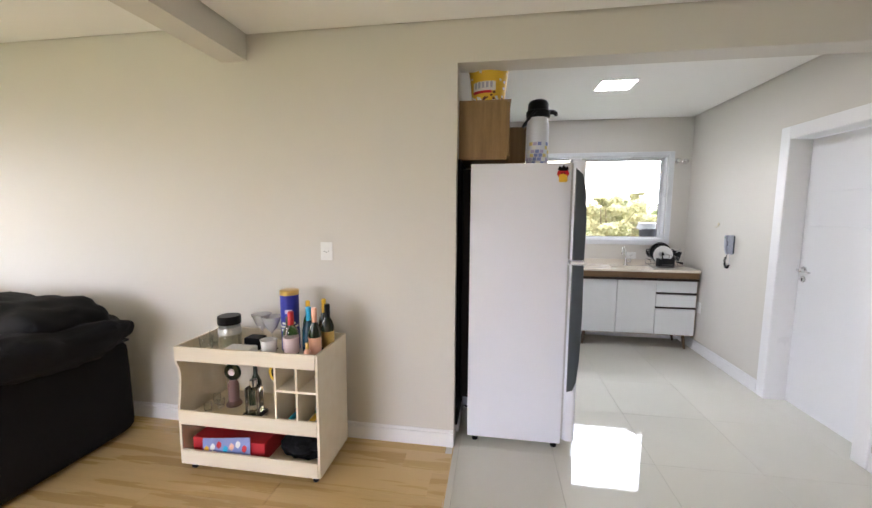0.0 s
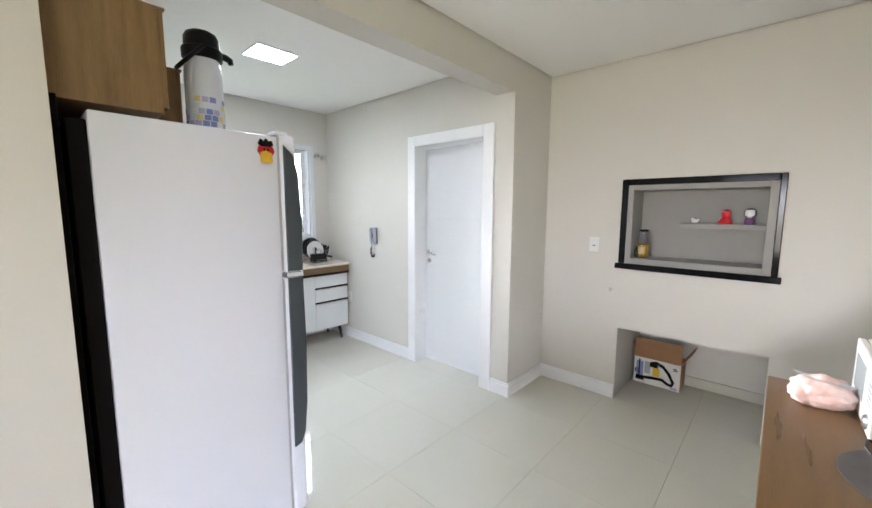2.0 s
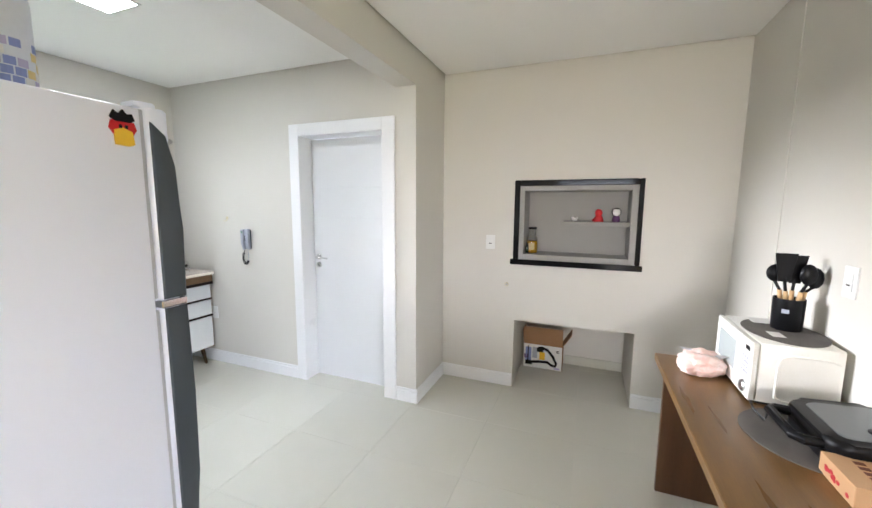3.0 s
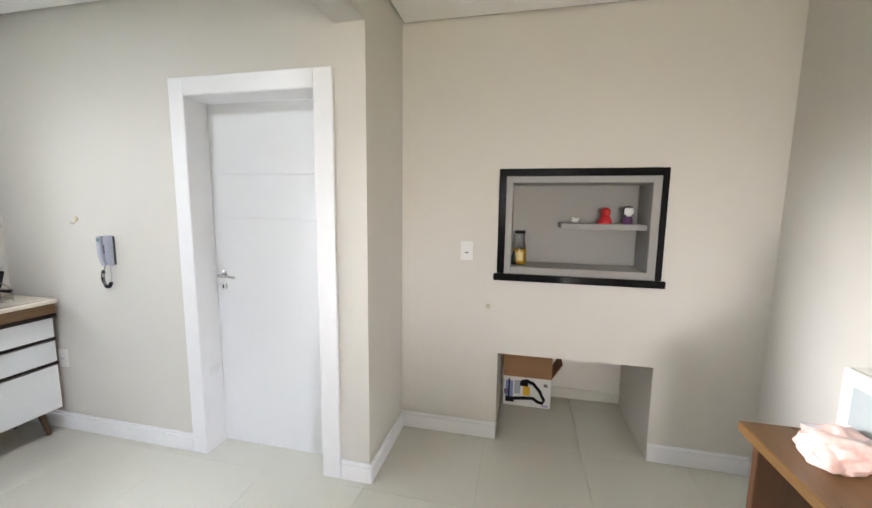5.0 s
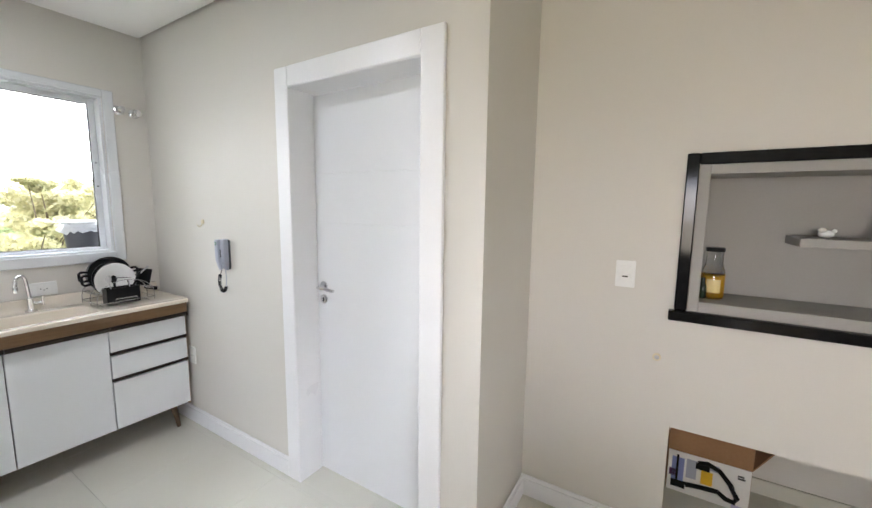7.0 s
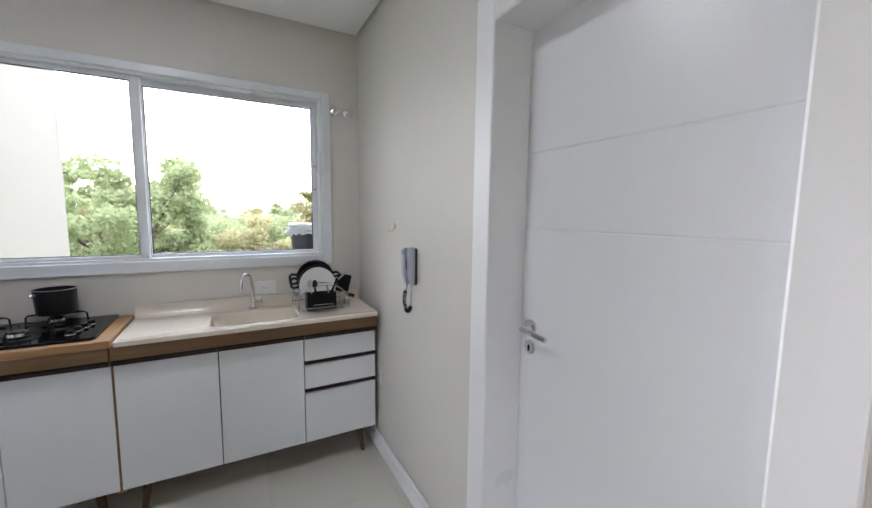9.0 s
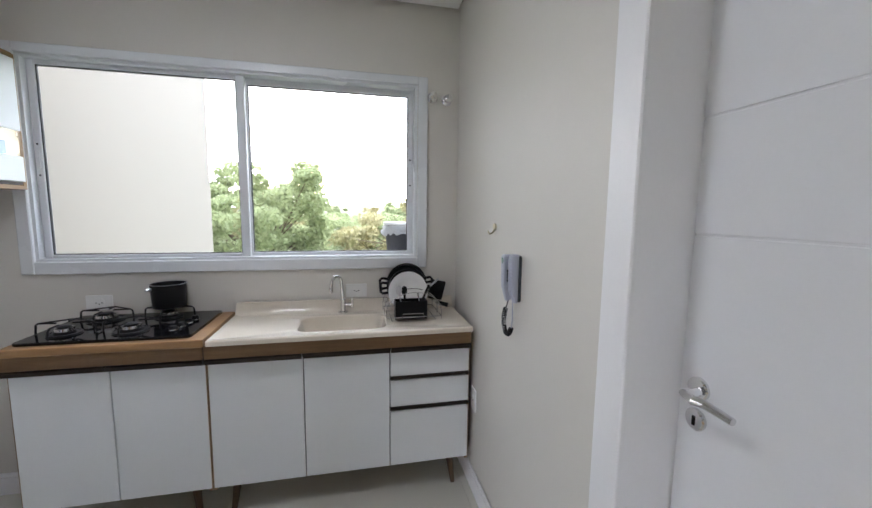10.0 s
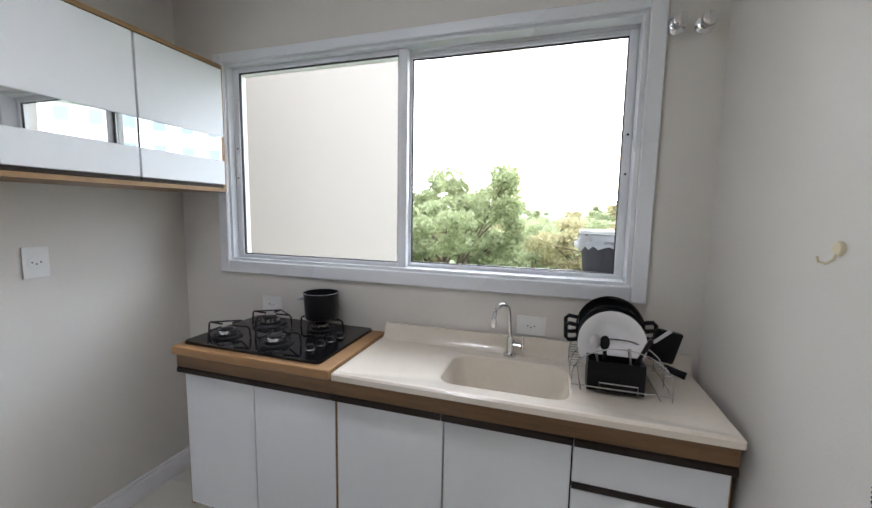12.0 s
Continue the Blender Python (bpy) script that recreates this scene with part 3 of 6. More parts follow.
def cooktop():
    c = thing("cooktop", (0.34, 4.79, 0.912), "black glass four-burner gas cooktop set in the oak worktop", "cooktop")
    part("glass_plate", prism(rounded(0.045, 0.69, 4.565, 4.985, 0.012), 0.9125, 0.926, "z", 0.003), M["black_glass"], c, "black tempered glass plate")
    for bx, by, r in ((0.165, 4.67, 0.04), (0.205, 4.88, 0.05), (0.415, 4.67, 0.046), (0.474, 4.89, 0.04)):
        b = part("burner", lathe([(r * 1.5, 0.926), (r * 1.45, 0.93), (r, 0.931), (r * 0.92, 0.942)], 24, (bx, by, 0)), M["enamel"], c, "black gas burner")
        part("burner_ring", lathe([(r * 0.86, 0.9425), (r * 0.84, 0.955), (r * 0.6, 0.956)], 24, (bx, by, 0)), M["chrome"], b, "bright metal flame ring")
        part("burner_cap", lathe([(r * 0.6, 0.9565), (r * 0.62, 0.961), (r * 0.4, 0.964), (0.003, 0.9645)], 24, (bx, by, 0)), M["enamel"], b)
        gr = bmesh.new()
        w, zt, zb = 0.112, 0.974, 0.928
        tube([(bx - w, by + 0.01, zb), (bx - w + 0.003, by + 0.01, zt - 0.008), (bx - w + 0.012, by + 0.01, zt), (bx - 0.03, by + 0.004, zt)], 0.0042, 6, gr)
        tube([(bx + w, by + 0.01, zb), (bx + w - 0.003, by + 0.01, zt - 0.008), (bx + w - 0.012, by + 0.01, zt), (bx + 0.03, by + 0.004, zt)], 0.0042, 6, gr)
        tube([(bx - w + 0.012, by + 0.01, zt), (bx, by + 0.075, zt), (bx + w - 0.012, by + 0.01, zt)], 0.0038, 6, gr)
        tube([(bx, by - 0.095, zb), (bx, by - 0.09, zt - 0.01), (bx, by - 0.08, zt), (bx, by - 0.03, zt)], 0.0042, 6, gr)
        tube([(bx, by + 0.075, zt), (bx, by + 0.03, zt)], 0.0042, 6, gr)
        ring = [(bx + 1.42 * r * math.cos(2 * math.pi * i / 20), by + 1.42 * r * math.sin(2 * math.pi * i / 20), zb + 0.002) for i in range(20)]
        tube(ring, 0.004, 6, gr, closed=True)
        part("pan_support", gr, M["enamel"], c, "black wire pan support")
    for kx, ky in ((0.585, 4.66), (0.595, 4.715), (0.605, 4.77), (0.615, 4.825)):
        k = part("knob", lathe([(0.019, 0.926), (0.019, 0.931), (0.016, 0.932), (0.0145, 0.942), (0.012, 0.945)], 18, (kx, ky, 0)), M["black_plastic"], c)
        part("knob_ring", lathe([(0.021, 0.9262), (0.0205, 0.929), (0.0192, 0.9292)], 18, (kx, ky, 0)), M["chrome"], k, "chrome ring")
    return c


cooktop()


def saucepan(x, y, z):
    p = thing("saucepan", (x, y, z), "tall black non-stick saucepan with a side handle", "saucepan")
    part("body", lathe([(0.066, z), (0.072, z + 0.004), (0.078, z + 0.118), (0.081, z + 0.12), (0.075, z + 0.119), (0.069, z + 0.008), (0.002, z + 0.006)], 32, (x, y, 0)), M["nonstick"], p)
    part("rim", tube([(x + 0.0785 * math.cos(2 * math.pi * i / 32), y + 0.0785 * math.sin(2 * math.pi * i / 32), z + 0.1205) for i in range(32)], 0.0016, 6, closed=True), M["steel"], p, "bare metal rim")
    part("handle_bracket", tube([(x - 0.05, y - 0.052, z + 0.1), (x - 0.058, y - 0.07, z + 0.101), (x - 0.062, y - 0.085, z + 0.1)], [0.007, 0.008, 0.006], 10), M["steel"], p, "bare metal handle bracket")
    return p


saucepan(0.474, 4.9, 0.976)


def sink():
    s = thing("sink_worktop", (1.38, 4.75, 0.865), "cream synthetic marble sink top with a moulded basin", "sink")
    x0, x1, y0, y1, z0, z1 = 0.752, 1.968, 4.535, 4.99, 0.878, 0.903
    bx0, bx1, by0, by1 = 1.115, 1.545, 4.62, 4.885
    bm = bmesh.new()
    outer = rounded(x0, x1, y0, y1, 0.012, 4)
    inner = rounded(bx0, bx1, by0, by1, 0.06, 4)
    floor_ = rounded(bx0 + 0.03, bx1 - 0.03, by0 + 0.03, by1 - 0.03, 0.05, 4)
    rim = rounded(x0 + 0.02, x1 - 0.02, y0 + 0.02, y1 - 0.02, 0.02, 4)
    rings = []
    for outline, z in ((outer, z0), (outer, z1 - 0.006), (rounded(x0 + 0.006, x1 - 0.006, y0 + 0.006, y1 - 0.006, 0.012, 4), z1), (rim, z1), (rounded(x0 + 0.03, x1 - 0.03, y0 + 0.03, y1 - 0.03, 0.02, 4), z1 - 0.006),
                       (rounded(bx0 - 0.008, bx1 + 0.008, by0 - 0.008, by1 + 0.008, 0.065, 4), z1 - 0.007), (inner, z1 - 0.013), (floor_, z1 - 0.14), (rounded(1.28, 1.38, 4.7, 4.8, 0.049, 4), z1 - 0.15)):
        rings.append([bm.verts.new((u, v, z)) for u, v in outline])
    for a, b in zip(rings, rings[1:]):
        n = len(a)
        for i in range(n):
            bm.faces.new((a[i], a[(i + 1) % n], b[(i + 1) % n], b[i]))
    bm.faces.new(rings[-1])
    part("top", bm, M["marble"], s)
    up = prism([(y1 - 0.04, z1 - 0.004), (y1 - 0.012, z1 + 0.02), (y1 - 0.008, z1 + 0.06), (y1 + 0.008, z1 + 0.06), (y1 + 0.008, z1 - 0.02), (y1 - 0.04, z1 - 0.02)], x0 + 0.006, x1, "x", 0.003)
    part("upstand", up, M["marble"], s)
    part("drain", lathe([(0.035, 0.7555), (0.035, 0.759), (0.028, 0.7595), (0.02, 0.757)], 20, (1.33, 4.75, 0)), M["chrome"], s, "chrome drain")
    return s


sink()


def tap(x, y, z):
    t = thing("tap", (x, y, z), "chrome swan-neck kitchen tap", "tap")
    part("base", lathe([(0.026, z), (0.026, z + 0.008), (0.014, z + 0.012), (0.014, z + 0.075), (0.01, z + 0.08)], 18, (x, y, 0)), M["chrome"], t)
    pts = [(x, y, z + 0.075), (x - 0.008, y, z + 0.175)]
    for i in range(1, 9):
        a = math.pi * i / 9
        pts.append((x - 0.008 - 0.025 * (1 - math.cos(a)), y - 0.024 * (1 - math.cos(a)), z + 0.175 + 0.035 * math.sin(a)))
    pts.append((x - 0.06, y - 0.049, z + 0.155))
    part("spout", tube(pts, 0.0085, 12), M["chrome"], t)
    part("nozzle", lathe([(0.0105, z + 0.125), (0.0115, z + 0.13), (0.0115, z + 0.155), (0.009, z + 0.158)], 16, (x - 0.061, y - 0.049, 0)), M["chrome"], t)
    hd = tube([(x + 0.012, y, z + 0.045), (x + 0.045, y - 0.005, z + 0.045)], 0.009, 12)
    tube([(x + 0.05, y - 0.005, z + 0.03), (x + 0.05, y - 0.005, z + 0.085)], 0.006, 10, hd)
    part("lever", hd, M["chrome"], t)
    return t


tap(1.325, 4.935, 0.898)


def upper_cabinet(x1, y0, y1, z0, z1, splits, label):
    c = thing("wall_cabinet", (-0.3, (y0 + y1) / 2, z0), label, "cabinet")
    body = bmesh.new()
    xb = -0.463
    t = 0.018
    box(xb, x1 - 0.002, y0, y0 + t, z0, z1, into=body)
    box(xb, x1 - 0.002, y1 - t, y1, z0, z1, into=body)
    box(xb, x1 + 0.004, y0 + t, y1 - t, z0, z0 + t, into=body)
    box(xb, x1 + 0.004, y0 + t, y1 - t, z1 - t, z1, into=body)
    box(xb, xb + 0.006, y0 + t, y1 - t, z0 + t, z1 - t, into=body)
    part("body", body, M["oak_y"], c, "oak board carcass", smooth=False)
    # near-black block fills the carcass so the door gaps look shaded
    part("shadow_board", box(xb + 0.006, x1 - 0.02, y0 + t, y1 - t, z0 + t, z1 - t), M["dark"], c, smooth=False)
    for a, b in zip(splits, splits[1:]):
        g = 0.004
        d = part("door", box(x1 - 0.016, x1, a + g, b - g, z0 + 0.268, z1 - 0.02, 0.0015), M["cab_white"], c, "white lift-up door panel")
        part("lower_panel", box(x1 - 0.016, x1, a + g, b - g, z0 + 0.036, z0 + 0.152, 0.0015), M["cab_white"], d, "white lower door panel")
        part("mirror_strip", box(x1 - 0.014, x1 - 0.003, a + g, b - g, z0 + 0.153, z0 + 0.267), M["mirror"], d, "mirrored glass strip", smooth=False)
        part("handle", box(x1 - 0.01, x1 - 0.004, a + g, b - g, z0 + 0.022, z0 + 0.035), M["profile"], d, "dark channel handle", smooth=False)
    return c


upper_cabinet(-0.12, 3.69, 4.972, 1.55, 2.16, [3.735, 4.147, 4.559, 4.97], "white wall cabinet with mirrored strips and oak edges")


def fridge_cabinet(x1, y0, y1, z1, label):
    c = thing("fridge_cabinet", (-0.3, (y0 + y1) / 2, 1.84), label, "cabinet")
    body = bmesh.new()
    x0, z0 = -0.463, 1.838
    box(x0, x1, y0, y0 + 0.018, z0, z1, 0.001, into=body)
    box(x0, x1, y1 - 0.018, y1, z0, z1, 0.001, into=body)
    box(x0, x1, y0 + 0.018, y1 - 0.018, z0, z0 + 0.018, into=body)
    box(x0, x1, y0 + 0.018, y1 - 0.018, z1 - 0.018, z1, into=body)
    box(x0, x0 + 0.006, y0 + 0.018, y1 - 0.018, z0 + 0.018, z1 - 0.018, into=body)
    part("body", body, M["oak_z"], c, smooth=False)
    part("door", box(x1, x1 + 0.016, y0 + 0.004, y1 - 0.004, z0 + 0.02, z1 - 0.004, 0.0015), M["oak_z"], c, "oak flap door")
    part("top_lip", box(x0, x1 + 0.022, y0 - 0.002, y1, z1, z1 + 0.008, 0.001), M["oak_z"], c)
    return c


M["oak_z"] = material("brown_oak_board_z", (0.29, 0.18, 0.074), 0.45, color2=(0.17, 0.1, 0.04), scale=2.6, fine=26, stretch=(14, 14, 1), bump=0.06)
fridge_cabinet(-0.17, 2.56, 2.862, 2.187, "brown oak wall cabinet beside the kitchen opening")
fridge_cabinet(-0.05, 2.866, 3.5, 2.085, "deeper brown oak wall cabinet above the refrigerator")


def fridge():
    f = thing("refrigerator", (0, 2.85, 0), "tall white two-door refrigerator with dark grey handles", "refrigerator")
    x0, x1, y0, y1 = -0.383, 0.252, 2.514, 3.19
    part("body", box(x0, x1 - 0.042, y0, y1, 0.045, 1.808, 0.006, 2), M["fridge"], f)
    part("back_panel", box(x0 - 0.05, x0 - 0.0005, y0 + 0.02, y1 - 0.03, 0.3, 1.78, 0.004), M["dark"], f, "black back panel")
    part("drip_tray", box(x0 - 0.045, x0 - 0.001, y0 + 0.1, y1 - 0.1, 0.2, 0.28, 0.004), M["phone_grey"], f)
    part("compressor", lathe([(0.0, 0.08), (0.06, 0.09), (0.075, 0.14), (0.075, 0.2), (0.05, 0.25), (0.0, 0.255)], 18, (x0 - 0.0, 2.85, 0)), M["enamel"], f)
    for z0, z1 in ((0.07, 1.205), (1.225, 1.818)):
        d = part("door", prism(rounded(x1 - 0.03, x1 + 0.042, y0 - 0.002, y1, 0.02), z0, z1, "z", 0.006), M["fridge"], f, "white fridge door")
        part("seal", box(x1 - 0.042, x1 - 0.03, y0 + 0.008, y1 - 0.01, z0 + 0.01, z1 - 0.01), M["fridge_seal"], d, "grey door seal", smooth=False)
        if z0 < 1:
            out = [(x1 - 0.018, 1.2), (x1 + 0.05, 1.2), (x1 + 0.053, 0.9), (x1 + 0.047, 0.6), (x1 + 0.036, 0.46), (x1 + 0.016, 0.41), (x1 - 0.018, 0.4)]
        else:
            out = [(x1 - 0.018, 1.23), (x1 + 0.05, 1.23), (x1 + 0.053, 1.45), (x1 + 0.045, 1.65), (x1 + 0.022, 1.74), (x1 - 0.018, 1.775)]
        part("handle", prism(out, y0 - 0.012, y0 + 0.03, "y", 0.006, 2), M["fridge_grey"], d, "dark grey moulded handle strip")
        if z0 > 1:
            part("hinge_cover", prism(rounded(x1 - 0.045, x1 + 0.015, y0 + 0.01, y0 + 0.09, 0.012), z1, z1 + 0.015, "z", 0.004), M["fridge"], d)
    part("handle_joint", box(x1 - 0.03, x1 + 0.052, y0 - 0.01, y0 + 0.03, 1.203, 1.228, 0.003), M["chrome"], f, "bright strip between the doors")
    for lx in (x0 + 0.05, x1 - 0.075):
        for ly in (y0 + 0.05, y1 - 0.05):
            part("foot", lathe([(0.02, 0), (0.02, 0.02), (0.012, 0.022), (0.012, 0.05)], 12, (lx, ly, 0)), M["black_plastic"], f, "black levelling foot")
    return f


# added board on the side wall; its near-black colour darkens the fridge gap
solo("filler_panel", box(-0.463, -0.447, 2.5, 3.3, 0.12, 1.836, 0.001), M["dark"], "near-black board added as shade in the gap beside the refrigerator", "panel")
M["fridge_seal"] = material("grey_door_seal", (0.5, 0.5, 0.53), 0.6, bump=0)
fridge()

# ---- more materials ----


def plain(name, color, rough=0.4, metal=0.0, **k):
    return material(name, color, rough, metal, scale=k.pop("scale", 6), bump=k.pop("bump", 0.01), **k)


M["cart_wood"] = material("white_melamine", (0.8, 0.73, 0.6), 0.45, color2=(0.74, 0.65, 0.5), scale=1.6, fine=60, stretch=(1, 8, 8), bump=0.02)
M["clear"] = glass_material("clear_glass", (0.95, 0.97, 0.96))
M["clear_plastic"] = glass_material("clear_plastic", (0.9, 0.92, 0.93), 0.08)
M["frosted"] = material("frosted_glass", (0.8, 0.8, 0.8), 0.25, trans=0.45, bump=0)
M["blue_tin"] = plain("blue_printed_tin", (0.02, 0.03, 0.34), 0.35)
M["gold"] = plain("gold_metal", (0.65, 0.45, 0.15), 0.3, 1.0)
M["teal_foil"] = plain("blue_foil", (0.03, 0.42, 0.68), 0.3, 0.2)
M["dark_teal"] = plain("dark_teal_bottle", (0.01, 0.05, 0.09), 0.12)
M["rose"] = plain("rose_gold_foil", (0.75, 0.42, 0.3), 0.35, 0.4)
M["pink_label"] = plain("pale_pink_label", (0.75, 0.6, 0.6), 0.5)
M["red"] = plain("red_plastic", (0.55, 0.015, 0.02), 0.35)
M["red_board"] = plain("red_card", (0.45, 0.02, 0.03), 0.5)
M["amber"] = plain("amber_drink", (0.7, 0.38, 0.03), 0.15)
M["yellow"] = plain("yellow_print", (0.8, 0.5, 0.03), 0.45)
M["white_print"] = plain("white_print", (0.8, 0.79, 0.76), 0.45)
M["dark_bottle"] = plain("dark_green_bottle", (0.012, 0.02, 0.01), 0.1)
M["green_bottle"] = plain("green_bottle", (0.05, 0.15, 0.03), 0.12)
M["white_plastic"] = plain("white_plastic", (0.8, 0.8, 0.78), 0.35)
M["black_cloth"] = material("black_sofa_fabric", (0.011, 0.011, 0.013), 0.85, color2=(0.006, 0.006, 0.007), scale=3, fine=240, bump=0.35, spec=0.25)
M["sofa_piping"] = material("charcoal_piping", (0.03, 0.03, 0.034), 0.7, scale=3, fine=240, bump=0.2)
M["carton"] = material("brown_cardboard", (0.36, 0.2, 0.1), 0.8, color2=(0.28, 0.15, 0.07), scale=3, fine=70, bump=0.06)
M["blue_print"] = plain("pale_blue_print", (0.25, 0.3, 0.6), 0.4)
M["lilac_print"] = plain("lilac_print", (0.5, 0.45, 0.65), 0.4)
M["sand_print"] = plain("sand_print", (0.75, 0.6, 0.25), 0.4)
M["thermos"] = plain("pale_blue_thermos", (0.72, 0.75, 0.82), 0.35)
M["microwave"] = material("ivory_enamel", (0.76, 0.75, 0.71), 0.35, color2=(0.72, 0.7, 0.64), scale=2, fine=160, bump=0.02)
M["screen"] = plain("tinted_microwave_window", (0.42, 0.46, 0.46), 0.12)
M["grey_mat"] = material("grey_woven_mat", (0.15, 0.135, 0.12), 0.9, color2=(0.095, 0.085, 0.078), scale=8, fine=320, bump=0.5)
M["light_wood"] = material("beech_handle", (0.6, 0.4, 0.2), 0.5, color2=(0.48, 0.3, 0.13), scale=6, fine=40, stretch=(8, 8, 1), bump=0.04)
M["bag"] = material("pink_carrier_bag", (0.8, 0.7, 0.66), 0.35, color2=(0.78, 0.44, 0.37), scale=9, fine=60, bump=0.25)
M["grill_grey"] = plain("grey_grill_lid", (0.16, 0.17, 0.18), 0.3, 0.5)
M["choc_box"] = plain("tan_card_box", (0.55, 0.34, 0.18), 0.5)
M["brown_print"] = plain("brown_print", (0.12, 0.03, 0.015), 0.5)
M["cream"] = plain("cream_plastic", (0.7, 0.62, 0.42), 0.4)
M["mauve"] = plain("dusty_mauve", (0.25, 0.15, 0.14), 0.5)
M["purple"] = plain("purple_paint", (0.13, 0.05, 0.16), 0.4)
M["leaf"] = leaf_material("foliage", (0.4, 0.43, 0.24), (0.23, 0.27, 0.13))
M["leaf_dry"] = leaf_material("foliage_dry", (0.48, 0.43, 0.24), (0.28, 0.26, 0.13))
M["bark"] = material("bark", (0.12, 0.09, 0.06), 0.9, scale=3, fine=20, bump=0.4)
M["facade"] = material("white_facade", (0.72, 0.71, 0.68), 0.8, color2=(0.64, 0.62, 0.58), scale=0.1, fine=1.5, bump=0.05)
M["facade2"] = material("beige_facade", (0.55, 0.46, 0.36), 0.8, color2=(0.48, 0.4, 0.3), scale=0.1, fine=1.5, bump=0.05)
M["dark_glass"] = plain("dark_window_glass", (0.22, 0.26, 0.32), 0.08)
M["bin_grey"] = plain("dark_grey_bin_plastic", (0.045, 0.045, 0.055), 0.45)
M["film"] = material("white_bin_liner", (0.7, 0.7, 0.72), 0.35, scale=10, fine=60, bump=0.3)


def words(text, size, depth=0.0006):
    """Flat lettering as a bmesh, centred, in the xy plane."""
    cu = bpy.data.curves.new("lettering", "FONT")
    cu.body, cu.size, cu.extrude, cu.align_x, cu.align_y = text, size, depth, "CENTER", "CENTER"
    ob = bpy.data.objects.new("lettering", cu)
    me = bpy.data.meshes.new_from_object(ob)
    bm = bmesh.new()
    bm.from_mesh(me)
    bpy.data.objects.remove(ob)
    bpy.data.meshes.remove(me)
    return bm


def on_drum(bm, cx, cy, cz, radius, turn):
    """Wrap a flat bmesh (x along, y up) on an upright drum."""
    for v in bm.verts:
        a = turn + v.co.x / radius
        r = radius + v.co.z
        v.co = (cx + r * math.cos(a), cy + r * math.sin(a), cz + v.co.y)
    return bm


def patch(u0, u1, v0, v1, thick=0.0006, n=4):
    bm = bmesh.new()
    for i in range(n):
        a, b = u0 + (u1 - u0) * i / n, u0 + (u1 - u0) * (i + 1) / n
        box(a, b, v0, v1, 0, thick, into=bm)
    bmesh.ops.remove_doubles(bm, verts=bm.verts, dist=1e-6)
    return bm


def blob(c, r, sx=1, sy=1, sz=1, into=None, sub=2):
    bm = into if into is not None else bmesh.new()
    start = len(bm.verts)
    bmesh.ops.create_icosphere(bm, subdivisions=sub, radius=r)
    bm.verts.ensure_lookup_table()
    for v in bm.verts[start:]:
        v.co = Vector((v.co.x * sx + c[0], v.co.y * sy + c[1], v.co.z * sz + c[2]))
    return bm


# ---- on the refrigerator ----


def popcorn_bucket(x, y, z):
    p = thing("popcorn_bucket", (x, y, z), "yellow and white printed popcorn bucket on the wall cabinet", "bucket")
    r0, r1, h = 0.1, 0.124, 0.225
    part("body", lathe([(r0, z), (r0 + 0.001, z + 0.004), (r1, z + h), (r1 - 0.003, z + h), (r0 - 0.004, z + 0.01), (0.002, z + 0.008)], 36, (x, y, 0)), M["yellow"], p)
    part("rim", tube([(x + (r1 + 0.003) * math.cos(2 * math.pi * i / 36), y + (r1 + 0.003) * math.sin(2 * math.pi * i / 36), z + h) for i in range(36)], 0.006, 8, closed=True), M["yellow"], p, "rolled yellow rim")

    def rad(zz):
        return r0 + (r1 - r0) * (zz - z) / h + 0.0012
    rng = random.Random(4)

    def flake(zz, a, r, mat_, name):
        out = Vector((math.cos(a), math.sin(a), 0))
        c = Vector((x, y, zz)) + out * rad(zz)
        bm = blob((0, 0, 0), r, 1, 1, rng.uniform(0.6, 1.0), None, 1)
        for v in bm.verts:
            d = v.co.dot(out)
            v.co = c + (v.co - out * d) + out * d * 0.1
        part(name, bm, mat_, p)
    for k in range(95):
        flake(z + 0.01 + abs(rng.gauss(0, 0.022)), rng.uniform(-math.pi, math.pi), rng.uniform(0.006, 0.011), M["white_print"] if k % 4 else M["brown_print"], "popcorn_print")
    for k in range(26):
        flake(z + rng.uniform(0.12, 0.2), rng.uniform(-math.pi, math.pi), rng.uniform(0.005, 0.011), M["white_print"], "popcorn_print")
    band = on_drum(patch(-0.075, 0.075, -0.028, 0.028, 0.0016, 14), x, y, z + 0.095, rad(z + 0.095), radians(-105))
    part("band", band, M["white_print"], p, "white lettered band")
    for k in range(5):
        part("letter_bar", on_drum(patch(-0.06 + k * 0.025, -0.044 + k * 0.025, -0.018, 0.018, 0.0024, 2), x, y, z + 0.1, rad(z + 0.095), radians(-105)), M["phone_grey"], p, "grey letter bar")
    part("red_stripe", on_drum(patch(-0.078, 0.05, -0.008, 0.008, 0.0022, 12), x, y, z + 0.06, rad(z + 0.06), radians(-105)), M["red"], p, "red stripe")
    return p


popcorn_bucket(-0.29, 2.7, 2.195)


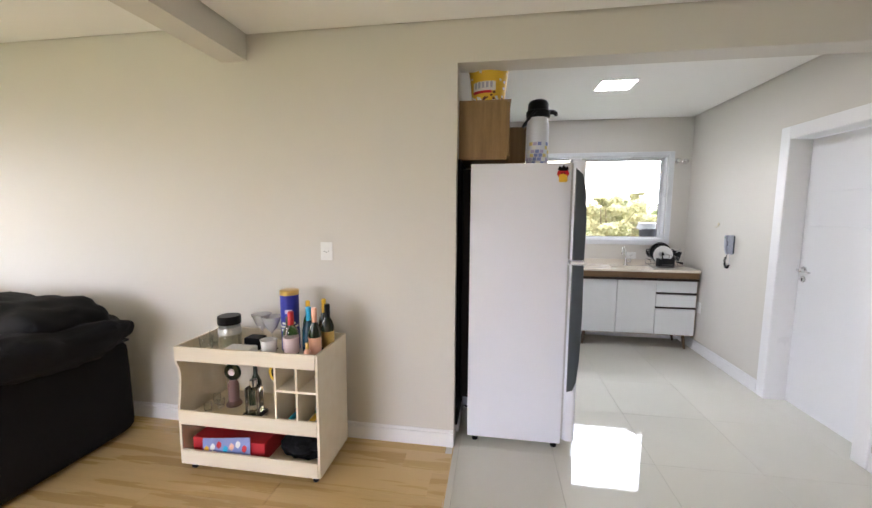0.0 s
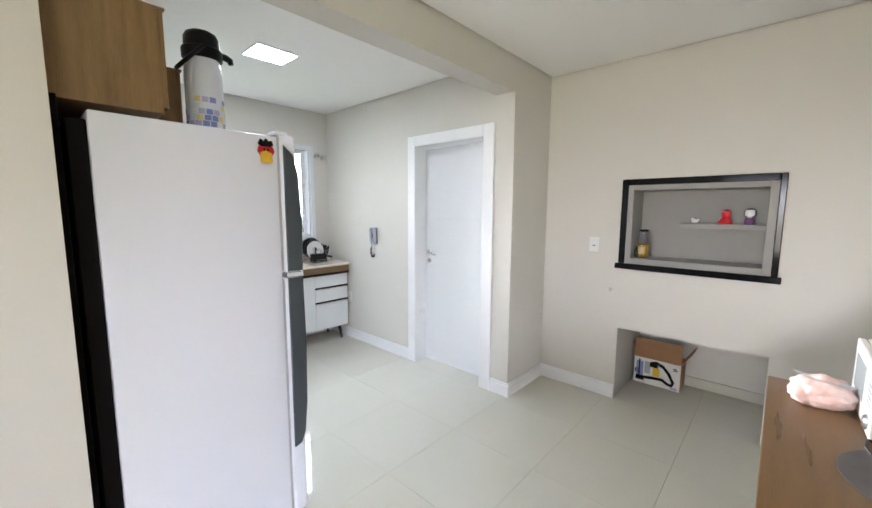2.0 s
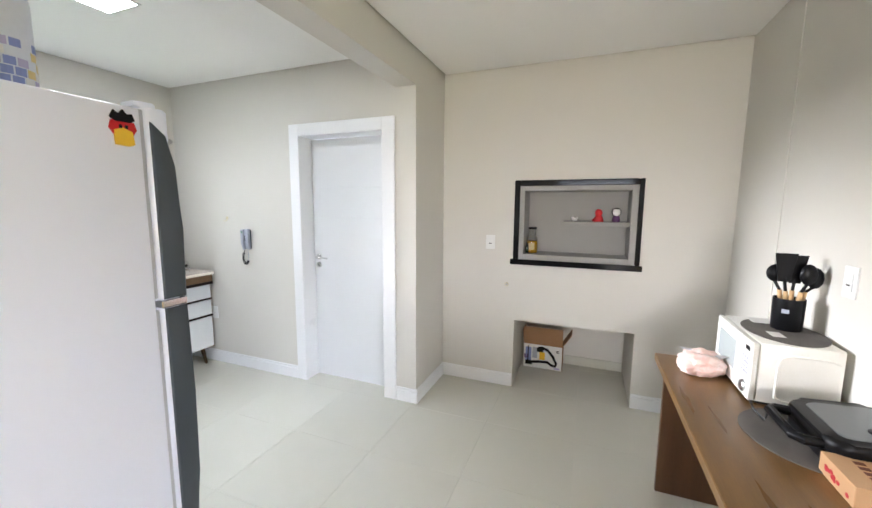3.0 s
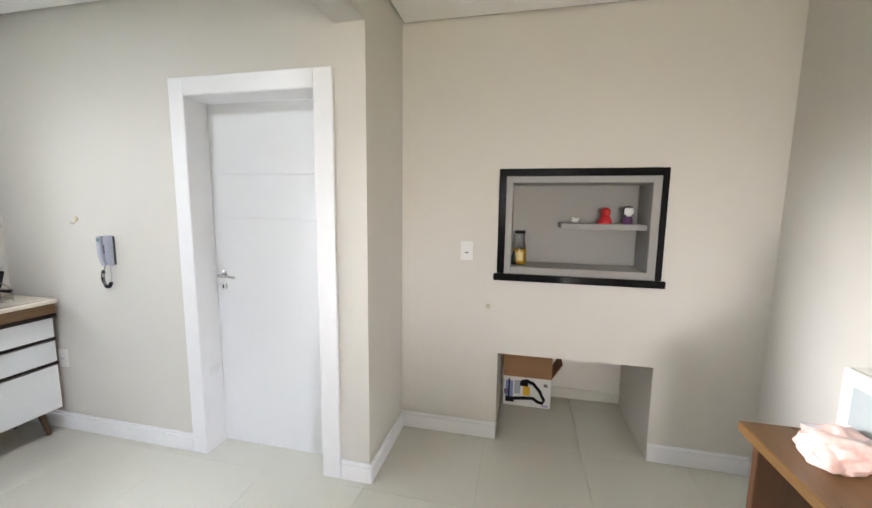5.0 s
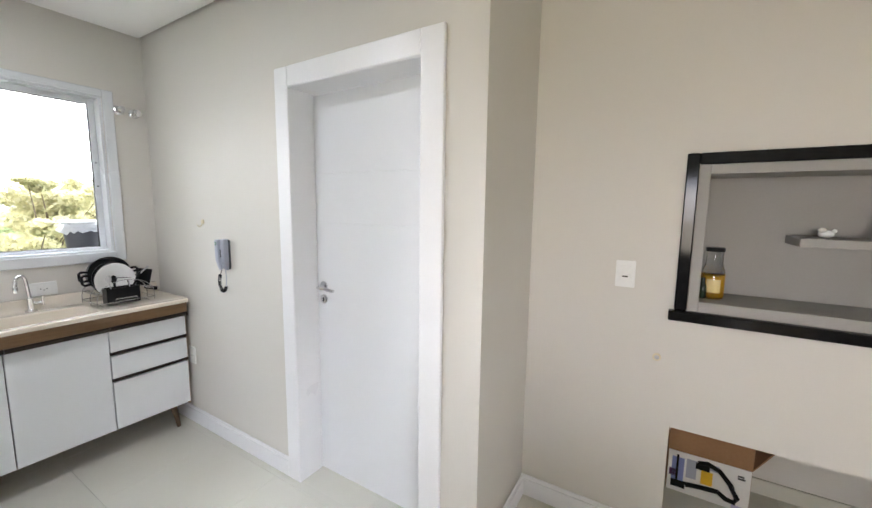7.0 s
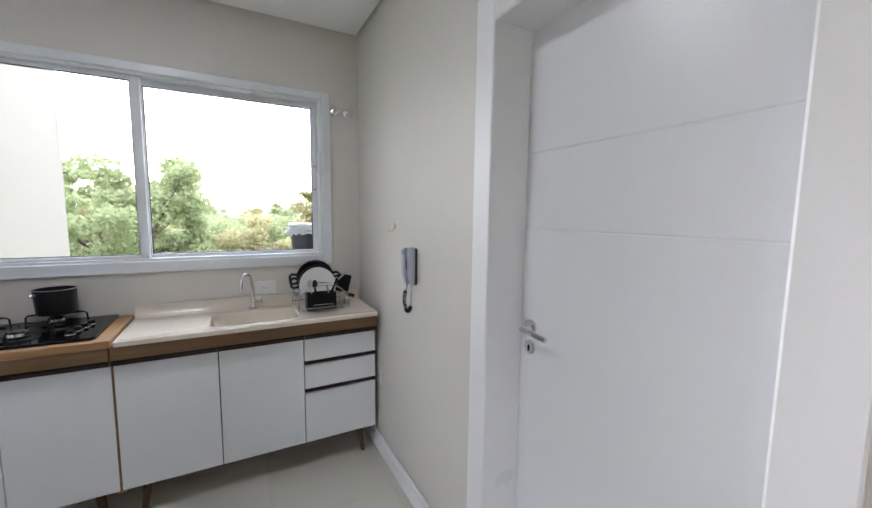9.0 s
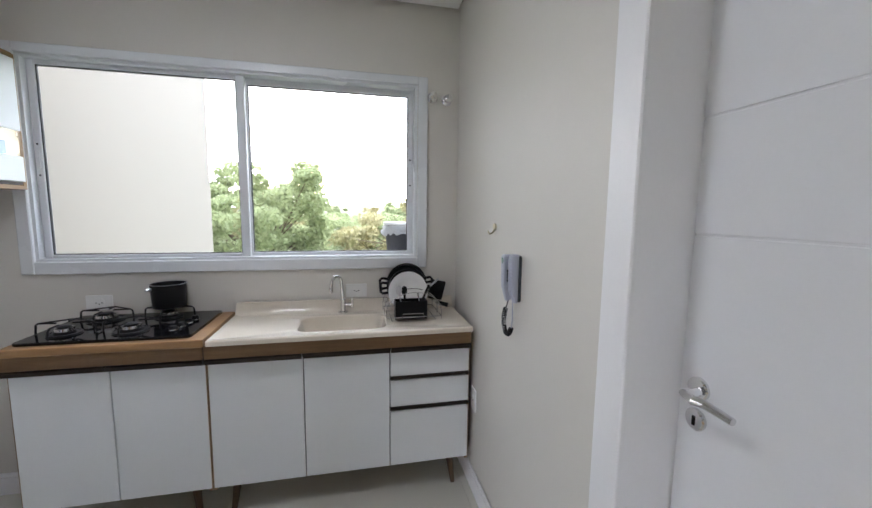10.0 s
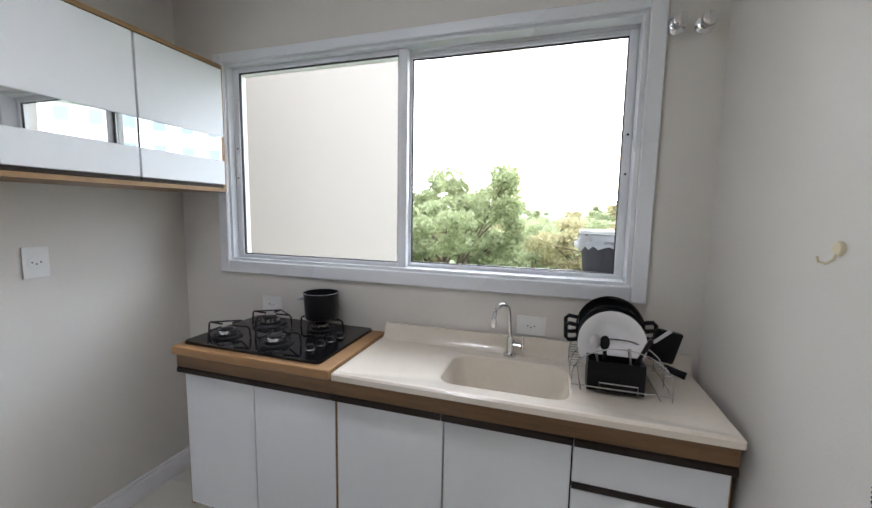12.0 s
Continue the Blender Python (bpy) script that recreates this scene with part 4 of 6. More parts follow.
def thermos(x, y, z):
    t = thing("thermos_flask", (x, y, z), "white pump thermos with patterned base and black top", "thermos")
    r = 0.072
    part("body", lathe([(r - 0.002, z), (r, z + 0.006), (r, z + 0.27), (r - 0.008, z + 0.32), (r - 0.012, z + 0.325)], 32, (x, y, 0)), M["thermos"], t)
    part("base_ring", lathe([(r + 0.001, z + 0.0), (r + 0.0015, z + 0.004), (r + 0.0015, z + 0.012), (r + 0.0005, z + 0.014)], 32, (x, y, 0)), M["lilac_print"], t)
    rng = random.Random(9)
    cols = ("blue_print", "lilac_print", "sand_print", "white_print")
    for row in range(6):
        for k in range(16):
            if rng.random() < 0.09 * row:
                continue
            sq = on_drum(patch(-0.0122, 0.0122, -0.0108, 0.0108, 0.0008, 2), x, y, z + 0.028 + row * 0.0245, r + 0.0004, 2 * math.pi * k / 16 + 0.1 * row)
            part("square_print", sq, M[cols[rng.randrange(4)]], t)
    part("logo", on_drum(patch(-0.018, 0.018, -0.006, 0.006, 0.0008, 4), x, y, z + 0.27, r - 0.0045, radians(-70)), M["blue_print"], t)
    part("collar", lathe([(r - 0.007, z + 0.323), (r + 0.004, z + 0.328), (r + 0.005, z + 0.363), (r, z + 0.370)], 28, (x, y, 0)), M["black_plastic"], t, "black collar")
    part("lid", lathe([(r - 0.004, z + 0.369), (r - 0.006, z + 0.412), (r - 0.014, z + 0.428), (r - 0.028, z + 0.436), (0.002, z + 0.44)], 28, (x, y, 0)), M["black_plastic"], t, "black pump lid")
    sp = tube([(x + 0.06, y, z + 0.363), (x + 0.095, y, z + 0.361), (x + 0.112, y, z + 0.353), (x + 0.115, y, z + 0.336)], [0.016, 0.015, 0.014, 0.011], 12)
    part("spout", sp, M["black_plastic"], t, "black pouring spout")
    pts = []
    for i in range(13):
        a = math.pi * i / 12
        pts.append((x - 0.02 - 0.075 * math.sin(a), y - (r + 0.009) * math.cos(a), z + 0.36 - 0.085 * math.sin(a)))
    part("carry_handle", tube(pts, 0.0085, 8), M["black_plastic"], t, "black carrying handle")
    return t


thermos(0.035, 2.8, 1.808)


def magnet():
    m = thing("fridge_magnet", (0.187, 2.51, 1.74), "small red, black and yellow figure magnet on the refrigerator", "magnet")
    y0, y1 = 2.509, 2.5135
    part("hat", prism([(0.155, 1.77), (0.165, 1.79), (0.178, 1.782), (0.188, 1.795), (0.198, 1.783), (0.212, 1.786), (0.218, 1.768), (0.205, 1.76), (0.168, 1.76)], y0 - 0.001, y1, "y"), M["black_plastic"], m)
    part("coat", prism([(0.152, 1.74), (0.158, 1.762), (0.185, 1.766), (0.215, 1.762), (0.222, 1.742), (0.21, 1.722), (0.165, 1.722)], y0, y1, "y"), M["red"], m)
    part("trousers", prism([(0.163, 1.735), (0.185, 1.745), (0.21, 1.735), (0.214, 1.7), (0.2, 1.694), (0.165, 1.696)], y0 - 0.001, y1, "y"), M["yellow"], m)
    part("marks", box(0.176, 0.183, y0 - 0.002, y1, 1.742, 1.752, into=box(0.191, 0.198, y0 - 0.002, y1, 1.742, 1.752)), M["black_plastic"], m)
    m.location.x -= 0.026
    return m


magnet()

# ---- fixtures on the walls ----


def wall_plate(name, origin, normal, w, h, kind, label):
    """A switch or socket plate on a wall; normal is -x, +x or -y or +y."""
    ob = thing(name, origin, label, "switch" if kind == "switch" else "socket")
    ox, oy, oz = origin

    def slab(u0, u1, v0, v1, d0, d1, mat_, nm, lab="", rr=0.004):
        bm = prism(rounded(u0, u1, v0, v1, min(rr, (u1 - u0) / 2.1, (v1 - v0) / 2.1), 3), d0, d1, "z", min(0.0012, (d1 - d0) / 3))
        for v in bm.verts:
            u, vv, d = v.co
            nx, ny = normal
            v.co = (ox + nx * d + ny * u, oy + ny * d - nx * u, oz + vv)
        return part(nm, bm, mat_, ob, lab)
    slab(-w / 2, w / 2, -h / 2, h / 2, 0.0, 0.007, M["plate_plastic"], "plate")
    if kind == "switch":
        slab(-w * 0.28, w * 0.28, 0.002, h * 0.3, 0.007, 0.0105, M["plate_plastic"], "rocker")
        slab(-w * 0.28, w * 0.28, -h * 0.3, -0.002, 0.007, 0.0105, M["plate_plastic"], "rocker")
        slab(-w * 0.16, w * 0.16, -h * 0.12, -h * 0.07, 0.0105, 0.0108, M["profile"], "mark")
    else:
        s = min(w, h) * 0.33
        slab(-s, s, -s, s, 0.007, 0.009, M["plate_plastic"], "socket_insert", "", s * 0.9)
        for dx, dz in ((-s * 0.5, 0), (s * 0.5, 0), (0, -s * 0.25)):
            slab(dx - 0.0028, dx + 0.0028, dz - 0.0028, dz + 0.0028, 0.009, 0.0094, M["dark"], "pin_hole", "", 0.0026)
    return ob


wall_plate("light_switch", (2.575, 2.024, 1.235), (-1, 0), 0.078, 0.118, "switch", "white switch plate beside the barbecue niche")
wall_plate("light_switch", (1.32, 0.352, 1.26), (0, 1), 0.078, 0.118, "switch", "white blank switch plate above the table")
wall_plate("wall_socket", (-1.302, 2.45, 1.26), (0, -1), 0.08, 0.118, "socket", "white socket plate above the bar cart")
wall_plate("wall_socket", (-0.465, 4.374, 1.243), (1, 0), 0.082, 0.122, "socket", "white socket plate under the wall cabinet")
wall_plate("wall_socket", (0.11, 5.01, 0.985), (0, -1), 0.118, 0.078, "socket", "white socket plate behind the cooktop")
wall_plate("wall_socket", (1.4, 5.01, 1.008), (0, -1), 0.118, 0.078, "socket", "white socket plate behind the tap")
wall_plate("wall_socket", (2.0, 4.6, 0.49), (-1, 0), 0.078, 0.118, "socket", "white socket plate low beside the base cabinet")
valve = thing("gas_outlet_cap", (2.575, 1.879, 0.885), "small round cream gas outlet cap on the wall", "cap")
part("ring", lathe([(0.016, 0), (0.016, -0.008), (0.011, -0.012), (0.01, -0.006)], 20, (2.575, 1.879, 0.885), "x"), M["cream"], valve)
part("plug", lathe([(0.0095, -0.002), (0.0095, -0.009), (0.006, -0.011)], 16, (2.575, 1.879, 0.885), "x"), M["steel"], valve)


def stop_valve(x, z):
    v = thing("stop_valve", (x, 5.0, z), "round chrome stop valve knob on the kitchen wall", "valve", "stop valves beside the window")
    part("rosette", lathe([(0.03, 0), (0.03, -0.004), (0.02, -0.012), (0.012, -0.014)], 24, (x, 5.01, z), "y"), M["chrome"], v)
    part("knob", lathe([(0.011, -0.012), (0.012, -0.03), (0.022, -0.034), (0.025, -0.045), (0.022, -0.058), (0.012, -0.063)], 20, (x, 5.01, z), "y"), M["chrome"], v)
    return v


stop_valve(1.84, 2.12)
stop_valve(1.926, 2.112)


def wall_hook():
    h = thing("wall_hook", (2.0, 4.297, 1.4), "small cream adhesive hook on the wall", "hook")
    part("pad", prism(rounded(4.285, 4.309, 1.393, 1.422, 0.0115), 1.992, 2.0, "x", 0.002), M["cream"], h)
    part("prong", tube([(1.994, 4.298, 1.398), (1.99, 4.3, 1.385), (1.982, 4.304, 1.377), (1.972, 4.308, 1.38), (1.97, 4.31, 1.39)], 0.0026, 8), M["cream"], h)
    h.location.y += 0.065
    return h


wall_hook()


def intercom():
    p = thing("intercom_phone", (2.0, 4.12, 1.13), "grey wall intercom handset with a black coiled cord", "intercom")
    y0, ym, y1, z0, z1 = 4.082, 4.118, 4.156, 1.13, 1.312
    part("back_plate", prism(rounded(y0 - 0.002, y1 + 0.001, z0 + 0.004, z1 - 0.002, 0.006), 1.99, 1.9995, "x", 0.002), M["fridge_grey"], p, "dark grey back plate")
    base = [(1.99, z0 + 0.004), (1.98, z0), (1.962, z0 + 0.045), (1.958, z1 - 0.02), (1.964, z1), (1.99, z1 + 0.002)]
    part("base", prism(base, y0, ym, "y", 0.004, 2), M["phone_grey"], p, "grey phone base")
    hand = [(1.984, z0 + 0.01), (1.966, z0 - 0.002), (1.949, z0 + 0.055), (1.946, z1 - 0.012), (1.952, z1 - 0.002), (1.985, z1 - 0.002)]
    part("handset", prism(hand, ym + 0.006, y1, "y", 0.005, 3), M["phone_grey"], p, "grey handset")
    part("cradle", box(1.97, 1.99, ym - 0.001, ym + 0.008, z0 + 0.012, z1 - 0.012), M["phone_grey"], p)
    for k in range(4):
        part("key", box(1.956, 1.959, ym - 0.009, ym - 0.001, 1.208 + k * 0.0125, 1.2175 + k * 0.0125, 0.001), M["black_plastic"], p, "small black key")
    badge = part("badge", lathe([(0.0105, 0), (0.0105, -0.0012), (0.009, -0.0016)], 18, (1.9465, y1 - 0.016, z1 - 0.024), "x"), M["badge_green"], p, "small green round badge")
    for k in (-1, 0, 1):
        part("badge_bar", box(1.9443, 1.9449, y1 - 0.022, y1 - 0.010, z1 - 0.0249 + k * 0.004, z1 - 0.0235 + k * 0.004), M["white_print"], badge, smooth=False)
    loop = [(1.974, 4.134, 1.134), (1.97, 4.14, 1.11), (1.966, 4.146, 1.09), (1.964, 4.15, 1.06), (1.964, 4.147, 1.03), (1.966, 4.136, 1.006), (1.97, 4.12, 1.0), (1.973, 4.109, 1.012), (1.975, 4.104, 1.028)]
    P = [Vector(q) for q in loop]
    n = 260
    path = []
    for i in range(n):
        s = i / (n - 1) * (len(P) - 1)
        k = min(int(s), len(P) - 2)
        c = P[k].lerp(P[k + 1], s - k)
        if s > 1.6:
            d = (P[k + 1] - P[k]).normalized()
            u = d.cross(Vector((1, 0, 0))).normalized()
            a = 2 * math.pi * i / 8.0
            c = c + 0.0085 * (math.cos(a) * u + math.sin(a) * Vector((1, 0, 0)))
        path.append(c)
    part("coiled_cord", tube(path, 0.0022, 5), M["black_plastic"], p, "black coiled cord")
    part("cord_tail", tube([(1.975, 4.104, 1.028), (1.976, 4.098, 1.06), (1.978, 4.102, 1.1), (1.98, 4.108, 1.134)], 0.0022, 6), M["phone_grey"], p, "grey cord end")
    return p


intercom()

# ---- barbecue niche and alcove ----


def juice_bottle():
    b = thing("juice_bottle", (2.7, 1.71, 1.147), "clear glass bottle half full of yellow drink with a black cap", "bottle")
    c = (2.7, 1.7, 0)
    z = 1.147
    part("glass", lathe([(0.039, z), (0.042, z + 0.004), (0.042, z + 0.1), (0.037, z + 0.125), (0.03, z + 0.15), (0.03, z + 0.2)], 24, c), M["clear"], b)
    part("drink", lathe([(0.035, z + 0.004), (0.0395, z + 0.008), (0.0395, z + 0.098), (0.035, z + 0.1)], 24, c), M["amber"], b, "yellow drink")
    part("cap", lathe([(0.033, z + 0.198), (0.034, z + 0.212), (0.03, z + 0.215)], 24, c), M["black_plastic"], b, "black cap")
    part("label", on_drum(patch(-0.025, 0.025, -0.028, 0.028, 0.0008, 6), 2.7, 1.7, z + 0.055, 0.0422, radians(180)), M["sand_print"], b)
    return b


juice_bottle()
solo("small_bottle", lathe([(0.013, 1.147), (0.015, 1.15), (0.015, 1.2), (0.008, 1.215), (0.008, 1.235)], 16, (2.67, 1.735, 0)), M["dark_bottle"], "small dark glass bottle with a narrow neck", "bottle")


fx, fz = 2.69, 1.417
cat = blob((fx, 1.375, fz + 0.016), 0.016, 1.1, 1.5, 1.0)
blob((fx - 0.004, 1.388, fz + 0.03), 0.012, 1, 1.1, 0.9, cat)
blob((fx - 0.004, 1.355, fz + 0.028), 0.008, 1, 1, 1, cat)
solo("white_figurine", cat, M["ceramic"], "small white ceramic animal figurine on the shelf", "figurine")
red_fig = lathe([(0.038, fz), (0.04, fz + 0.01), (0.03, fz + 0.035), (0.022, fz + 0.05), (0.028, fz + 0.065), (0.026, fz + 0.085), (0.012, fz + 0.097), (0.001, fz + 0.098)], 18, (fx, 1.2, 0))
blob((fx, 1.233, fz + 0.012), 0.014, 1, 1, 0.9, red_fig)
solo("red_figurine", red_fig, M["red"], "small red glazed figurine on the shelf", "figurine")
doll = material("painted_doll", (0.02, 0.018, 0.02), 0.35, scale=5, bump=0)
doll_bm = lathe([(0.026, fz), (0.028, fz + 0.01), (0.026, fz + 0.035), (0.018, fz + 0.047), (0.03, fz + 0.058), (0.034, fz + 0.078), (0.028, fz + 0.098), (0.012, fz + 0.108), (0.001, fz + 0.109)], 20, (fx, 1.075, 0))
doll_ob = solo("doll_figurine", doll_bm, doll, "small black-haired round doll figurine on the shelf", "figurine")
for extra in (M["ceramic"], M["purple"]):
    doll_ob.data.materials.append(extra)
for poly in doll_ob.data.polygons:
    c = poly.center
    if c.z < fz + 0.048:
        poly.material_index = 2
    elif c.x < fx - 0.018 and c.z < fz + 0.088:
        poly.material_index = 1


def carton():
    c = thing("carton", (3.15, 1.6, 0), "open cardboard box with a printed white front in the alcove", "box")
    x0, x1, y0, y1, h = 3.03, 3.235, 1.43, 1.785, 0.235
    part("body", box(x0, x1, y0, y1, 0.001, h, 0.002), M["carton"], c)
    part("front_print", box(x0 - 0.003, x0 - 0.0005, y0 + 0.002, y1 - 0.002, 0.004, h - 0.002), M["white_print"], c, "white printed front", smooth=False)
    for nm, rot in (("flap_front", 0), ("flap_side", 1), ("flap_side", 2)):
        if rot == 0:
            bm = prism([(x0 - 0.002, h), (x0 + 0.003, h), (x0 + 0.005, h + 0.165), (x0, h + 0.166)], y0, y1, "y")
        elif rot == 1:
            bm = prism([(y0 + 0.004, h), (y0, h), (y0 - 0.075, h + 0.12), (y0 - 0.07, h + 0.123)], x0, x1, "x")
        else:
            bm = prism([(y1 - 0.004, h), (y1, h), (y1 + 0.012, h + 0.13), (y1 + 0.008, h + 0.13)], x0, x1, "x")
        part(nm, bm, M["carton"], c, "raised cardboard flap", smooth=False)
    xf = x0 - 0.005
    hose = [(xf, 1.65 - 0.0, 0.2), (xf, 1.61, 0.21), (xf, 1.56, 0.19), (xf, 1.51, 0.13), (xf, 1.48, 0.07), (xf, 1.49, 0.045), (xf, 1.525, 0.05), (xf, 1.56, 0.075), (xf, 1.63, 0.07), (xf, 1.7, 0.06)]
    part("hose_print", tube(hose, 0.013, 6), M["black_plastic"], c, "printed black hose")
    part("tool_print", box(xf - 0.001, xf + 0.002, 1.585, 1.635, 0.09, 0.165, 0.001), M["yellow"], c, "printed yellow tool body")
    for ya, yb, za, zb, nm in ((1.71, 1.765, 0.035, 0.2, "blue_print"), (1.655, 1.7, 0.1, 0.205, "phone_grey"), (1.45, 1.5, 0.012, 0.03, "lilac_print"), (1.56, 1.64, 0.175, 0.21, "phone_grey"), (1.74, 1.775, 0.09, 0.13, "purple")):
        part("print_patch", box(xf + 0.0005, xf + 0.0018, ya, yb, za, zb), M[nm], c, "printed picture patch", smooth=False)
    for ya, yb, za, zb in ((1.7, 1.765, 0.03, 0.07), (1.735, 1.745, 0.07, 0.215), (1.6, 1.66, 0.165, 0.2), (1.455, 1.485, 0.175, 0.182), (1.46, 1.485, 0.188, 0.195)):
        part("print_mark", box(xf - 0.001, xf + 0.002, ya, yb, za, zb), M["black_plastic"], c, "black printed mark", smooth=False)
    return c


carton()

# ---- on the table ----


def microwave():
    m = thing("microwave_oven", (1.45, 0.48, 0.762), "ivory microwave oven on the walnut table", "microwave")
    x0, x1, y0, y1, z0, z1 = 1.235, 1.655, 0.375, 0.63, 0.772, 1.015
    part("body", box(x0, x1, y0, y1, z0, z1, 0.008, 2), M["microwave"], m)
    part("door", box(x0 + 0.115, x1, y1 + 0.001, y1 + 0.024, z0 + 0.004, z1 - 0.003, 0.004), M["microwave"], m, "ivory oven door")
    part("window", box(x0 + 0.165, x1 - 0.045, y1 + 0.023, y1 + 0.0255, z0 + 0.065, z1 - 0.05, 0.001), M["screen"], m, "tinted door window")
    pan = part("control_panel", box(x0, x0 + 0.113, y1 + 0.001, y1 + 0.024, z0 + 0.004, z1 - 0.003, 0.004), M["microwave"], m)
    part("display", box(x0 + 0.02, x0 + 0.06, y1 + 0.0235, y1 + 0.025, z1 - 0.045, z1 - 0.028), M["black_plastic"], pan, "dark display", smooth=False)
    for i in range(3):
        for j in range(4):
            bx_, bz = x0 + 0.025 + i * 0.024, z0 + 0.1 + j * 0.02
            part("button", box(bx_, bx_ + 0.016, y1 + 0.0235, y1 + 0.0252, bz, bz + 0.011, 0.0006), M["phone_grey"], pan)
    part("dial", lathe([(0.024, 0.0235), (0.024, 0.028), (0.018, 0.034), (0.016, 0.034)], 24, (x0 + 0.05, y1, z0 + 0.045), "y"), M["steel"], pan, "round opening button")
    rib = [(x0 - 0.001, 0.57, z0 + 0.03), (x0 - 0.001, 0.57, z1 - 0.075), (x0 - 0.001, 0.558, z1 - 0.05), (x0 - 0.001, 0.53, z1 - 0.04), (x0 - 0.001, 0.43, z1 - 0.04), (x0 - 0.001, 0.39, z1 - 0.05)]
    part("side_rib", tube(rib, 0.005, 8), M["microwave"], m, "pressed rib in the side")
    part("side_rib", tube([(x0 - 0.001, 0.57, z0 + 0.03), (x0 - 0.001, 0.545, z0 + 0.02), (x0 - 0.001, 0.4, z0 + 0.02)], 0.004, 8), M["microwave"], m)
    for fx_ in (x0 + 0.04, x1 - 0.04):
        for fy_ in (y0 + 0.04, y1 - 0.03):
            part("foot", lathe([(0.014, 0.762), (0.014, 0.772), (0.01, 0.773)], 12, (fx_, fy_, 0)), M["black_plastic"], m)
    return m


microwave()
mat_bm = lathe([(0.165, 1.0155), (0.167, 1.017), (0.167, 1.0185), (0.16, 1.0195), (0.002, 1.0195)], 44)
for v in mat_bm.verts:
    v.co = Vector((1.428 + v.co.x * 1.12, 0.492 + v.co.y * 0.8, v.co.z))
solo("oval_placemat", mat_bm, M["grey_mat"], "oval dark grey placemat on the microwave", "placemat")
solo("paper_card", box(1.33, 1.4, 0.515, 0.56, 1.0196, 1.0206), M["white_print"], "small white paper card on the placemat", "card")
solo("leaflet", box(1.53, 1.62, 0.44, 0.56, 1.0205, 1.0225), M["white_print"], "folded white leaflet on the microwave", "leaflet")


def utensil_holder():
    u = thing("utensil_holder", (1.44, 0.48, 1.02), "black cup full of black kitchen utensils with wooden handles", "utensil holder")
    cx, cy, z = 1.475, 0.465, 1.0197
    part("cup", lathe([(0.05, z), (0.052, z + 0.003), (0.054, z + 0.135), (0.051, z + 0.135), (0.048, z + 0.006), (0.002, z + 0.005)], 28, (cx, cy, 0)), M["black_plastic"], u, "black cup")
    part("emblem", on_drum(patch(-0.012, 0.012, -0.008, 0.008, 0.0008, 3), cx, cy, z + 0.085, 0.0535, radians(150)), M["phone_grey"], u, "grey emblem")
    heads = (("spatula", -0.01, 0.03, 0.225, 0), ("ladle", 0.03, 0.045, 0.2, 1), ("spoon", -0.02, -0.045, 0.205, 2), ("turner", 0.025, -0.02, 0.215, 0), ("whisk", 0.0, -0.075, 0.19, 2))
    for nm, dx, dy, hh, kind in heads:
        bx_, by_ = cx + dx * 0.5, cy + dy * 0.4
        tx, ty = cx + dx, cy + dy
        o = part(nm, tube([(bx_, by_, z + 0.05), (bx_ * 0.6 + tx * 0.4, by_ * 0.6 + ty * 0.4, z + 0.165)], 0.0085, 8), M["light_wood"], u, "wooden handle")
        neck = tube([(bx_ * 0.6 + tx * 0.4, by_ * 0.6 + ty * 0.4, z + 0.163), (tx, ty, z + hh)], 0.006, 8)
        if kind == 0:
            prism([(ty - 0.02, z + hh - 0.02), (ty + 0.02, z + hh - 0.02), (ty + 0.038, z + hh + 0.1), (ty - 0.038, z + hh + 0.1)], tx - 0.003, tx + 0.003, "x", 0.001, into=neck)
        elif kind == 1:
            blob((tx, ty, z + hh + 0.035), 0.034, 0.6, 1.0, 1.15, neck)
        else:
            blob((tx, ty, z + hh + 0.035), 0.03, 0.5, 1.0, 1.5, neck)
        part("head", neck, M["black_plastic"], o, "black silicone head")
    return u


utensil_holder()


def carrier_bag(cx, cy, z):
    bm = bmesh.new()
    bmesh.ops.create_icosphere(bm, subdivisions=5, radius=1.0)
    for v in bm.verts:
        d = v.co.normalized()
        n = noise.noise(d * 2.2 + Vector((3, 1, 7))) * 0.2 + noise.noise(d * 4.5) * 0.1 + abs(noise.noise(d * 9)) * 0.035
        r = 1.0 + n
        v.co = Vector((cx + d.x * 0.085 * r, cy + d.y * 0.095 * r, max(z, z + 0.045 + d.z * 0.06 * r)))
    return bm


